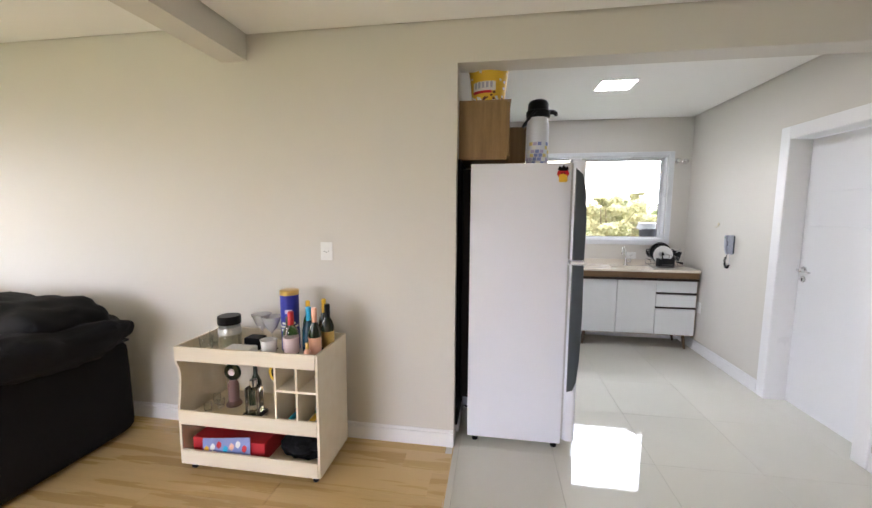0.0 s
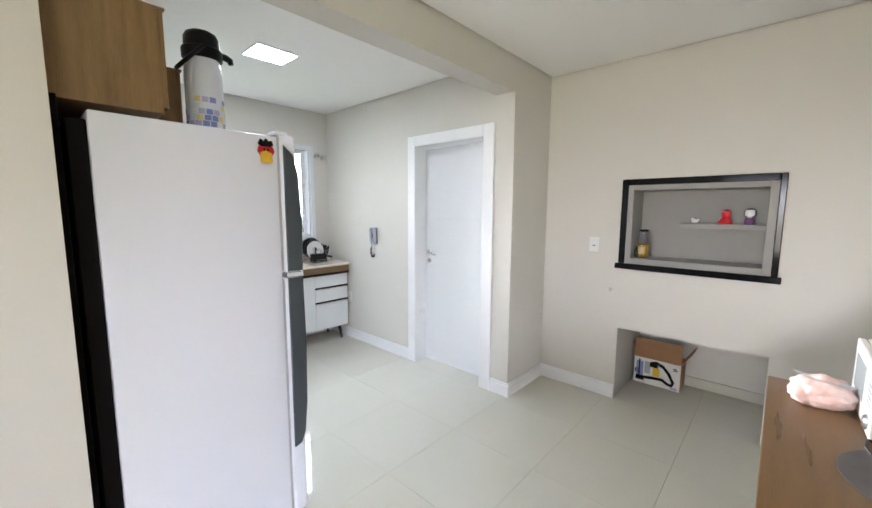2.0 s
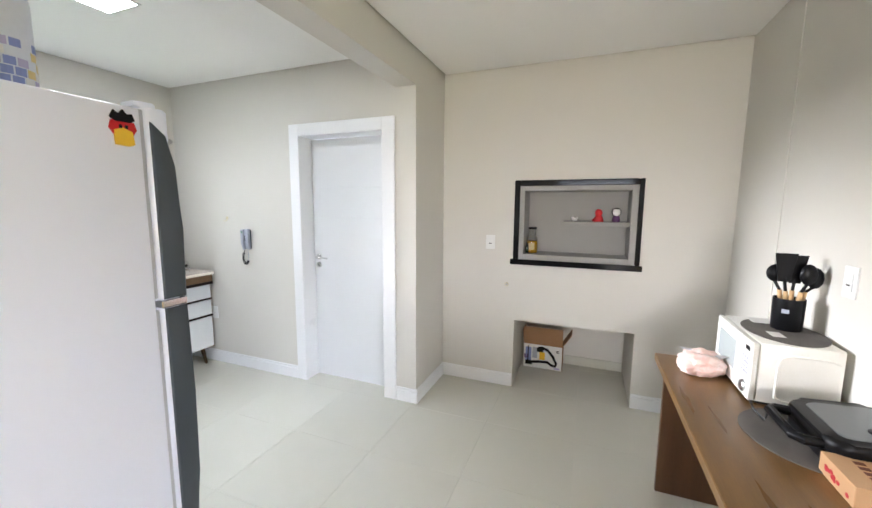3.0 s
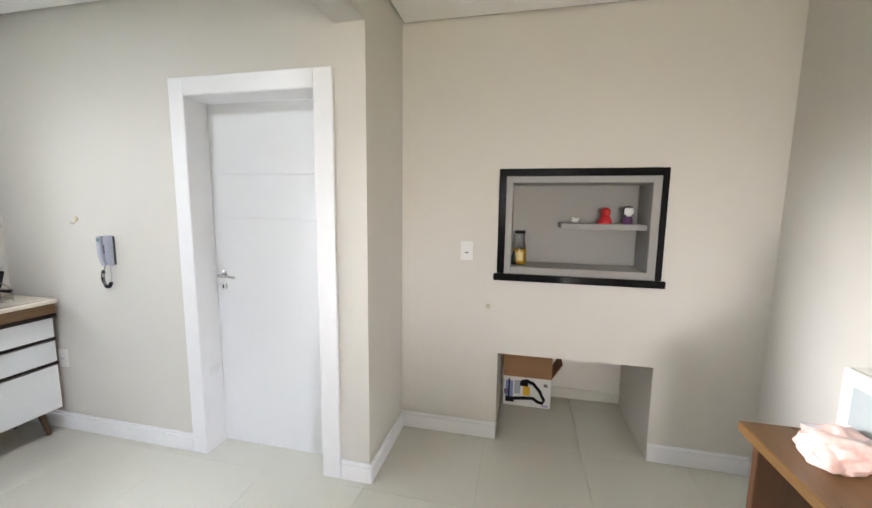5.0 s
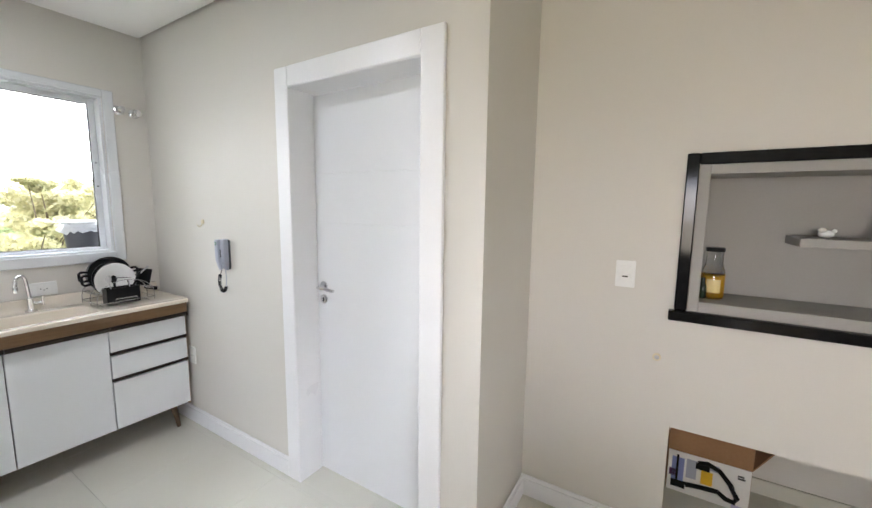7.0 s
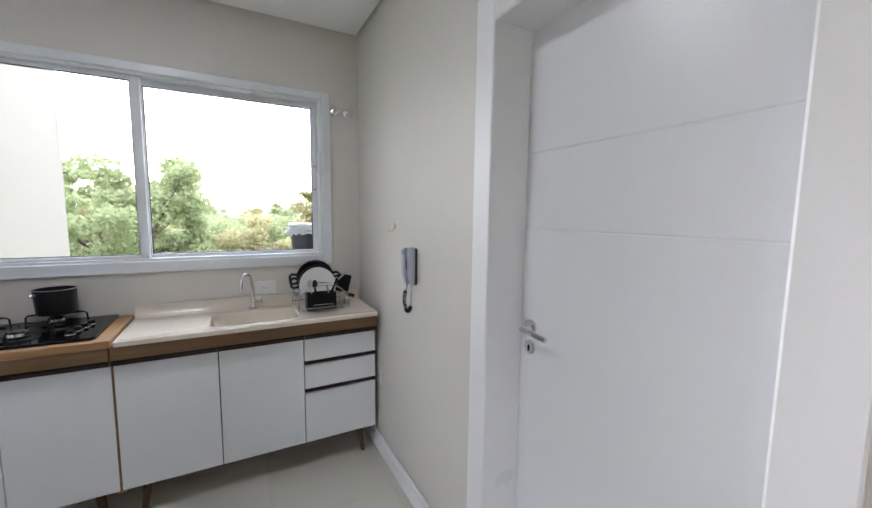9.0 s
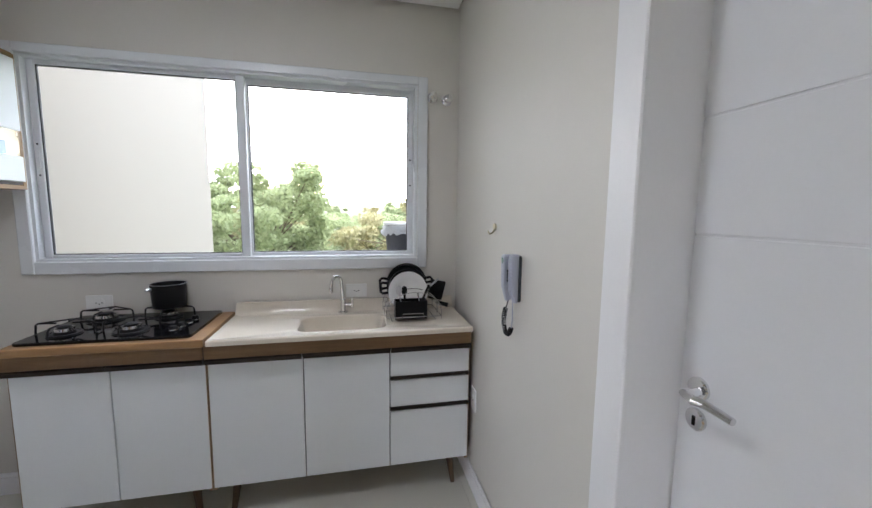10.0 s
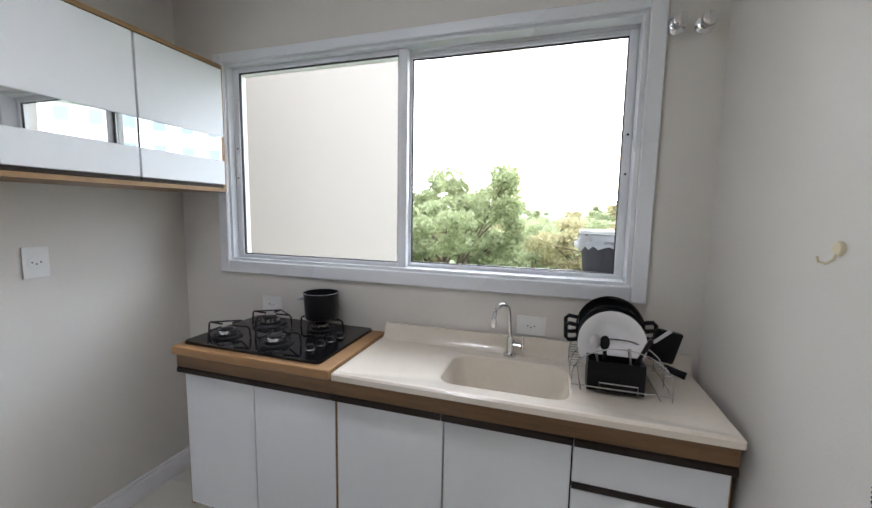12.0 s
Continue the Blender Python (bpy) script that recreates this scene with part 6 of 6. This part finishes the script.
solo("dark_bottle_row", lathe([(0.03, ZM), (0.033, ZM + 0.004), (0.033, ZM + 0.13), (0.012, ZM + 0.18), (0.012, ZM + 0.24)], 18, (-1.69, 2.22, 0)), M["dark_bottle"], "dark bottle at the back of the middle shelf", "bottle")
for k, (x, y) in enumerate(((-1.89, 2.05), (-1.86, 2.12), (-1.92, 2.16))):
    solo("shot_glass", lathe([(0.017, ZM), (0.018, ZM + 0.003), (0.022, ZM + 0.055), (0.02, ZM + 0.055), (0.016, ZM + 0.012), (0.002, ZM + 0.012)], 18, (x, y, 0)), M["clear"], "small clear shot glass on the cart's middle shelf", "glass", "shot glasses on the bar cart")
ZB = 0.0853
case = thing("red_game_box", (-1.73, 2.13, ZB), "red box with a colourful board game on top", "box")
part("tray", box(-1.96, -1.5, 2.0, 2.28, ZB, ZB + 0.11, 0.004), M["red_board"], case)
brd = box(-0.15, 0.15, -0.003, 0.003, -0.05, 0.05)
mt = Matrix.Translation((-1.735, 1.99, ZB + 0.075)) @ Matrix.Rotation(radians(-12), 4, "X") @ Matrix.Rotation(radians(-6), 4, "Y")
bmesh.ops.transform(brd, matrix=mt, verts=brd.verts)
lid_ = part("game_lid", brd, M["blue_print"], case, "printed game lid", smooth=False)
for k, nm in enumerate(("yellow", "white_print", "red", "teal_foil", "rose", "white_print", "red")):
    sq = blob((-0.125 + k * 0.04, -0.0035, 0.012 * ((k % 3) - 1)), 0.018, 1, 0.05, 1.2, None, 1)
    bmesh.ops.transform(sq, matrix=mt, verts=sq.verts)
    part("print_patch", sq, M[nm], lid_)
cloth = bmesh.new()
bmesh.ops.create_icosphere(cloth, subdivisions=4, radius=1.0)
for v in cloth.verts:
    d = v.co.normalized()
    r = 1 + 0.25 * noise.noise(d * 2.5 + Vector((5, 2, 1))) + 0.1 * noise.noise(d * 7)
    v.co = Vector((-1.32 + d.x * 0.15 * r, 2.15 + d.y * 0.12 * r, max(ZB, ZB + 0.05 + d.z * 0.07 * r)))
solo("black_pouch", cloth, M["black_cloth"], "crumpled black fabric pouch on the cart's bottom shelf", "pouch")

# ---- sofa ----


def cushion(x0, x1, y0, y1, z0, z1, seed, puff=0.04, crease=0.018, square=6):
    bm = bmesh.new()
    n = 18
    bmesh.ops.create_cube(bm, size=2.0)
    bmesh.ops.subdivide_edges(bm, edges=bm.edges[:], cuts=n, use_grid_fill=True)
    c = Vector(((x0 + x1) / 2, (y0 + y1) / 2, (z0 + z1) / 2))
    h = Vector(((x1 - x0) / 2, (y1 - y0) / 2, (z1 - z0) / 2))
    for v in bm.verts:
        p = v.co.copy()
        q = Vector([math.copysign(abs(a) ** 1.0, a) for a in p])
        l4 = (abs(q.x) ** square + abs(q.y) ** square + abs(q.z) ** square) ** (1 / square)
        q = q / max(l4, 1e-6)
        w = noise.noise(Vector((q.x * h.x, q.y * h.y, q.z * h.z)) * 5 + Vector((seed, 0, seed))) * crease
        w += abs(noise.noise(Vector((q.x * h.x, q.y * h.y, q.z * h.z)) * 11 + Vector((0, seed, 0)))) * crease * 0.7
        v.co = c + Vector((q.x * (h.x + w), q.y * (h.y + w), q.z * (h.z + w + puff * (1 - q.x ** 2) * (1 - q.y ** 2) * 0.5)))
    return bm


def sofa():
    s = thing("sofa", (-3.8, 1.6, 0), "black fabric sofa with loose plump cushions", "sofa")
    part("base", cushion(-4.8, -2.85, 1.05, 2.26, 0.06, 0.4, 1, 0.0, 0.004, 14), M["black_cloth"], s)
    for x in (-4.98, -2.87):
        arm = part("armrest", cushion(x, x + 0.22, 0.92, 2.28, 0.03, 0.66, 3, 0.0, 0.004, 16), M["black_cloth"], s)
        rim = [(x + 0.005, 0.93, 0.652), (x + 0.215, 0.93, 0.652), (x + 0.215, 2.27, 0.652), (x + 0.005, 2.27, 0.652)]
        part("piping", tube(rim, 0.009, 8, closed=True), M["sofa_piping"], arm, "dark grey piped seam")
    part("backrest", cushion(-4.8, -2.8, 2.05, 2.28, 0.3, 0.84, 5, 0.0, 0.01, 10), M["black_cloth"], s)
    part("seat_cushion", cushion(-3.82, -2.87, 1.0, 2.04, 0.4, 0.6, 6), M["black_cloth"], s)
    part("seat_cushion", cushion(-4.76, -3.83, 1.0, 2.04, 0.4, 0.6, 7), M["black_cloth"], s)
    part("back_cushion", cushion(-3.75, -2.6, 1.72, 2.2, 0.6, 0.95, 8, 0.05, 0.04), M["black_cloth"], s)
    part("back_cushion", cushion(-4.75, -3.74, 1.72, 2.2, 0.6, 0.97, 9, 0.05, 0.04), M["black_cloth"], s)
    part("arm_throw", cushion(-2.9, -2.5, 1.05, 2.26, 0.66, 0.83, 12, 0.05, 0.045, 4), M["black_cloth"], s, "creased black throw over the arm")
    for x in (-4.87, -2.76):
        for y in (1.05, 2.15):
            part("foot", lathe([(0.025, 0), (0.03, 0.06)], 12, (x, y, 0)), M["black_plastic"], s)
    return s


sofa()

# ---- outdoors ----
structure("window_ledge", box(1.5, 2.4, 5.2, 5.62, 1.06, 1.15, 0.01), M["bin_grey"], "dark grey ledge outside the window", "ledge")


def waste_bin(x, y, z):
    b = thing("waste_bin", (x, y, z), "dark grey bin with a white liner on the outer ledge", "bin")
    part("tub", lathe([(0.085, z), (0.088, z + 0.004), (0.11, z + 0.235), (0.106, z + 0.235), (0.082, z + 0.01), (0.002, z + 0.008)], 28, (x, y, 0)), M["bin_grey"], b)
    part("rim", lathe([(0.11, z + 0.228), (0.117, z + 0.232), (0.117, z + 0.246), (0.105, z + 0.248), (0.104, z + 0.23)], 28, (x, y, 0)), M["white_plastic"], b, "pale grey rim")
    bm = bmesh.new()
    rings = []
    for k in range(5):
        ring = []
        for i in range(40):
            a = 2 * math.pi * i / 40
            r = 0.112 + 0.012 * k * 0.5 + 0.014 * noise.noise(Vector((math.cos(a) * 3, math.sin(a) * 3, k * 0.8)))
            drop = 0.02 * k * (0.6 + 0.8 * abs(noise.noise(Vector((math.cos(a) * 2, math.sin(a) * 2, 4)))))
            ring.append(bm.verts.new((x + r * math.cos(a), y + r * math.sin(a), z + 0.227 - drop)))
        rings.append(ring)
    for a, c in zip(rings, rings[1:]):
        for i in range(40):
            bm.faces.new((a[i], a[(i + 1) % 40], c[(i + 1) % 40], c[i]))
    bmesh.ops.solidify(bm, geom=bm.faces[:], thickness=0.0015)
    part("liner", bm, M["film"], b, "white plastic liner hanging over the rim")
    return b


waste_bin(1.7, 5.34, 1.15)


def tree(x, y, ground, height, spread, leaf_mat, seed, leaves=9000, size=0.12):
    rng = np.random.default_rng(seed)
    rnd = random.Random(seed)
    t = thing("tree", (x, y, ground), "leafy tree with a loose yellow-green crown", "tree", "trees outside the window")
    wood = bmesh.new()
    top = ground + height
    tube([(x, y, ground), (x + 0.1, y, ground + height * 0.3), (x - 0.1, y + 0.1, ground + height * 0.55), (x, y, ground + height * 0.85)], [0.22, 0.17, 0.12, 0.03], 8, wood)
    tips = []
    for k in range(34):
        z0 = ground + height * rnd.uniform(0.35, 0.78)
        a = rnd.uniform(0, 2 * math.pi)
        r = spread * rnd.uniform(0.45, 1.0)
        z1 = z0 + height * rnd.uniform(0.06, 0.25)
        z1 = min(z1, top - 0.35 * (r / spread) ** 2 * height * 0.35)
        m = (x + 0.5 * r * math.cos(a), y + 0.5 * r * math.sin(a), z0 + 0.65 * (z1 - z0))
        e = (x + r * math.cos(a), y + r * math.sin(a), z1)
        tube([(x, y, z0), m, e], [0.045, 0.022, 0.006], 5, wood)
        tips += [Vector(m), Vector(e)]
        for q in range(2):
            f = Vector(e) + Vector((rnd.gauss(0, 0.4), rnd.gauss(0, 0.4), rnd.gauss(0.15, 0.25)))
            tube([m, f], [0.02, 0.006], 4, wood)
            tips.append(f)
    tips.append(Vector((x, y, top - 0.3)))
    tips.append(Vector((x + 0.25, y, top - 0.6)))
    part("trunk", wood, M["bark"], t, "brown trunk and limbs")
    tp = np.array([tuple(v) for v in tips])
    pick = rng.integers(0, len(tp), leaves)
    rad = rng.uniform(0.3, 0.62, len(tp)) * spread / 2.7
    way = rng.normal(0, 1, (leaves, 3))
    way /= np.linalg.norm(way, axis=1)[:, None]
    off = way * (rng.uniform(0.15, 1.0, leaves) ** 0.6 * rad[pick])[:, None] * np.array([1.0, 1.0, 0.6])
    c = tp[pick] + off
    c[:, 2] = np.minimum(c[:, 2], top)
    u = rng.normal(0, 1, (leaves, 3))
    u /= np.linalg.norm(u, axis=1)[:, None]
    w = rng.normal(0, 1, (leaves, 3))
    w -= (w * u).sum(1)[:, None] * u
    w /= np.linalg.norm(w, axis=1)[:, None]
    s = rng.uniform(0.6, 1.3, leaves)[:, None] * size
    vs = np.stack([c - u * s, c - w * s * 0.6, c + u * s, c + w * s * 0.6], 1).reshape(-1, 3)
    me = bpy.data.meshes.new("crown")
    me.from_pydata(vs.tolist(), [], [(4 * i, 4 * i + 1, 4 * i + 2, 4 * i + 3) for i in range(leaves)])
    me.materials.append(leaf_mat)
    ob = new("crown", me)
    ob.parent = t
    ob.matrix_parent_inverse = Matrix.Translation((-x, -y, -ground))
    tagged(ob, "loose crown of many small leaves")
    return t


G = -7.0
ta = tree(-1.25, 13.0, G, 9.7, 2.1, M["leaf"], 3, 60000, 0.058)
tb_ = tree(2.95, 13.5, G, 8.95, 1.8, M["leaf_dry"], 5, 45000, 0.058)
tc_ = tree(0.8, 17.0, G, 8.3, 2.3, M["leaf"], 8, 45000, 0.058)
for k, (src, x, y, dz, rz, sc) in enumerate(((ta, -5.0, 19, 0.0, 40, 1.05), (tb_, 5.6, 20, 0.0, 100, 1.06), (tc_, 8.5, 22, 0.0, 200, 1.1), (tb_, -2.5, 24, 0.0, 250, 1.04), (tc_, 1.5, 27, 0.0, 20, 1.0),
                                             (ta, 5.2, 31, 0.0, 150, 0.95), (tb_, -7, 31, 0.0, 300, 1.1), (tc_, 9.5, 36, 0.0, 80, 1.04), (ta, -1.0, 40, 0.0, 60, 0.93), (tb_, 14, 33, 0.0, 10, 1.05), (tb_, 4.0, 48, 0.0, 190, 1.0), (tc_, -9, 48, 0, 130, 1.02))):
    src.scale = (sc, sc, sc)
    copy_thing(src, pose(x, y, G, 0, 0, rz))
    src.scale = (1, 1, 1)


def apartment_block(x, y, w, d, h, turn, wall_mat, label, cols, floors, balcony):
    b = thing("apartment_building", (0, 0, 0), label, "building")
    part("wall", box(-w / 2, w / 2, -d / 2, d / 2, 0, h), wall_mat, b, smooth=False)
    part("roof", box(-w / 2 - 0.3, w / 2 + 0.3, -d / 2 - 0.3, d / 2 + 0.3, h, h + 0.5), wall_mat, b, smooth=False)
    fh = h / floors
    for f in range(floors):
        for c in range(cols):
            cx = -w / 2 + (c + 0.5) * w / cols
            z = f * fh + 0.9
            wd = w / cols * 0.22
            o = part("window", box(cx - wd - 0.12, cx + wd + 0.12, -d / 2 - 0.08, -d / 2 - 0.002, z - 0.12, z + 1.32), M["trim"], b, smooth=False)
            part("pane", box(cx - wd, cx + wd, -d / 2 - 0.1, -d / 2 - 0.081, z, z + 1.2), M["dark_glass"], o, smooth=False)
            if balcony and c % 2 == 0:
                part("balcony", box(cx - w / cols * 0.48, cx + w / cols * 0.48, -d / 2 - 1.3, -d / 2 - 0.11, z - 0.9, z + 0.12), wall_mat, b, smooth=False)
    b.matrix_basis = pose(x, y, G, 0, 0, turn)
    return b


apartment_block(42, 27, 26, 10, 17, -52, M["facade"], "white apartment building with rows of windows", 12, 7, False)
apartment_block(36, 44, 18, 9, 22, -40, M["facade2"], "beige apartment building with balconies", 8, 9, True)
apartment_block(66, 24, 20, 10, 26, -62, M["facade"], "tall pale apartment tower with balconies", 8, 11, True)
for k, (x, y, w, h) in enumerate(((4.0, 95, 9, 8.2), (11, 110, 14, 8.6), (-6, 120, 12, 8.8), (20, 100, 10, 9.0), (-18, 105, 12, 9.2))):
    o = thing("distant_house", (x, y, G), "pale distant house above the treetops", "house", "distant houses")
    part("wall", box(x - w / 2, x + w / 2, y - 4, y + 4, G, G + h), M["facade"], o, smooth=False)
    part("roof", prism([(x - w / 2 - 0.4, G + h), (x + w / 2 + 0.4, G + h), (x, G + h + 1.4)], y - 4.3, y + 4.3, "y"), M["facade2"], o, smooth=False)
    for q in range(3):
        part("window", box(x - w / 3 + q * w / 3 - 0.6, x - w / 3 + q * w / 3 + 0.6, y - 4.05, y - 4.002, G + h - 2.4, G + h - 1.1), M["dark_glass"], o, smooth=False)

# ---- dining corner ----


def side_table():
    t = thing("table", (1.0, 0.58, 0), "dark walnut board table with panel ends", "table")
    part("tabletop", box(0.4, 1.702, 0.355, 0.905, 0.725, 0.762, 0.003), M["table_wood"], t)
    for x0, x1 in ((0.46, 0.49), (1.655, 1.685)):
        part("end_panel", box(x0, x1, 0.372, 0.86, 0.0, 0.7245, 0.002), M["table_wood_z"], t)
    part("back_rail", box(0.49, 1.655, 0.372, 0.39, 0.3, 0.7245, 0.002), M["table_wood"], t)
    return t


M["table_wood_z"] = material("walnut_end_board", (0.13, 0.06, 0.026), 0.4, color2=(0.07, 0.032, 0.013), scale=1.8, fine=20, stretch=(13, 13, 1.2), bump=0.05)
side_table()

# ---- outdoors ----
structure("ground", box(-400, 400, -400, 400, -7.2, -7.0), material("lawn", (0.1, 0.14, 0.05), 0.9, color2=(0.05, 0.08, 0.02), scale=0.05, fine=2), "green ground below the window", "ground")
wing = thing("building_wing", (-3, 7, -7), "cream rendered wing of the building outside", "building")
part("wall", box(-6.0, -0.4, 5.205, 8.19, -7.0, 9.0), material("cream_render", (0.25, 0.222, 0.192), 0.8, color2=(0.23, 0.2, 0.172), scale=0.5, fine=40, stretch=(1, 1, 0.25), bump=0.1), wing, smooth=False)
part("coping", box(-6.1, -0.34, 5.206, 8.25, 9.0, 9.12, 0.01), M["trim"], wing)

# ---- floor pieces ----
tile_floor = new("floor")
tagged(tile_floor, "polished cream porcelain tiles with thin grout joints", "floor", kind="structure")
tile_meshes = {}


def tile(x0, x1, y0, y1):
    w, d = round(x1 - x0, 4), round(y1 - y0, 4)
    if (w, d) not in tile_meshes:
        bm = box(-w / 2, w / 2, -d / 2, d / 2, -0.012, 0.0, 0.0005)
        tile_meshes[(w, d)] = mesh_of("tile", bm, M["tile"], False)
    ob = new("tile", tile_meshes[(w, d)])
    ob.location = ((x0 + x1) / 2, (y0 + y1) / 2, 0)
    ob.parent = tile_floor


def lay(xa, xb, ya, yb, ox, oy, s, g=0.0006):
    nx0, nx1 = math.floor((xa - ox) / s), math.ceil((xb - ox) / s)
    ny0, ny1 = math.floor((ya - oy) / s), math.ceil((yb - oy) / s)
    for i in range(nx0, nx1):
        for j in range(ny0, ny1):
            x0, x1 = max(xa, ox + i * s + g), min(xb, ox + (i + 1) * s - g)
            y0, y1 = max(ya, oy + j * s + g), min(yb, oy + (j + 1) * s - g)
            if x1 - x0 > 0.01 and y1 - y0 > 0.01:
                tile(x0, x1, y0, y1)


OX, OY, S = 1.948, 3.062, 0.594
lay(-0.463, 2.574, 0.27, 2.449, OX, OY, S)
lay(-0.463, 1.999, 2.449, 5.009, OX, OY, S)
lay(-0.463, 0.499, -2.0, 0.27, OX, OY, S)
lay(1.999, 2.16, 2.7, 3.52, OX, OY, S)
lay(2.574, 3.255, 0.906, 1.809, OX, OY, S)

wood_floor = new("floor_wood")
tagged(wood_floor, "light oak laminate planks in the living room", "floor", kind="structure")
plank_meshes = {}
for j in range(24):
    y0, y1 = -2.0 + j * 0.19, min(2.449, -2.0 + (j + 1) * 0.19)
    if y1 - y0 < 0.02:
        continue
    x = -7.5 - random.random() * 1.1
    while x < -0.467:
        a, b = max(-7.5, x), min(-0.467, x + 1.29)
        x += 1.29
        if b - a < 0.05:
            continue
        key = (round(b - a, 2), round(y1 - y0, 4))
        if key not in plank_meshes:
            plank_meshes[key] = mesh_of("plank", box(-(b - a) / 2, (b - a) / 2, -(y1 - y0) / 2, (y1 - y0) / 2, -0.012, 0.0, 0.0006), M["plank"], False)
        ob = new("plank", plank_meshes[key])
        ob.location = ((a + b) / 2, (y0 + y1) / 2, 0)
        ob.parent = wood_floor
structure("floor_strip", box(-0.468, -0.462, -2.0, 2.45, -0.012, 0.001), M["plank"], "thin joint strip between wood and tile", "floor")
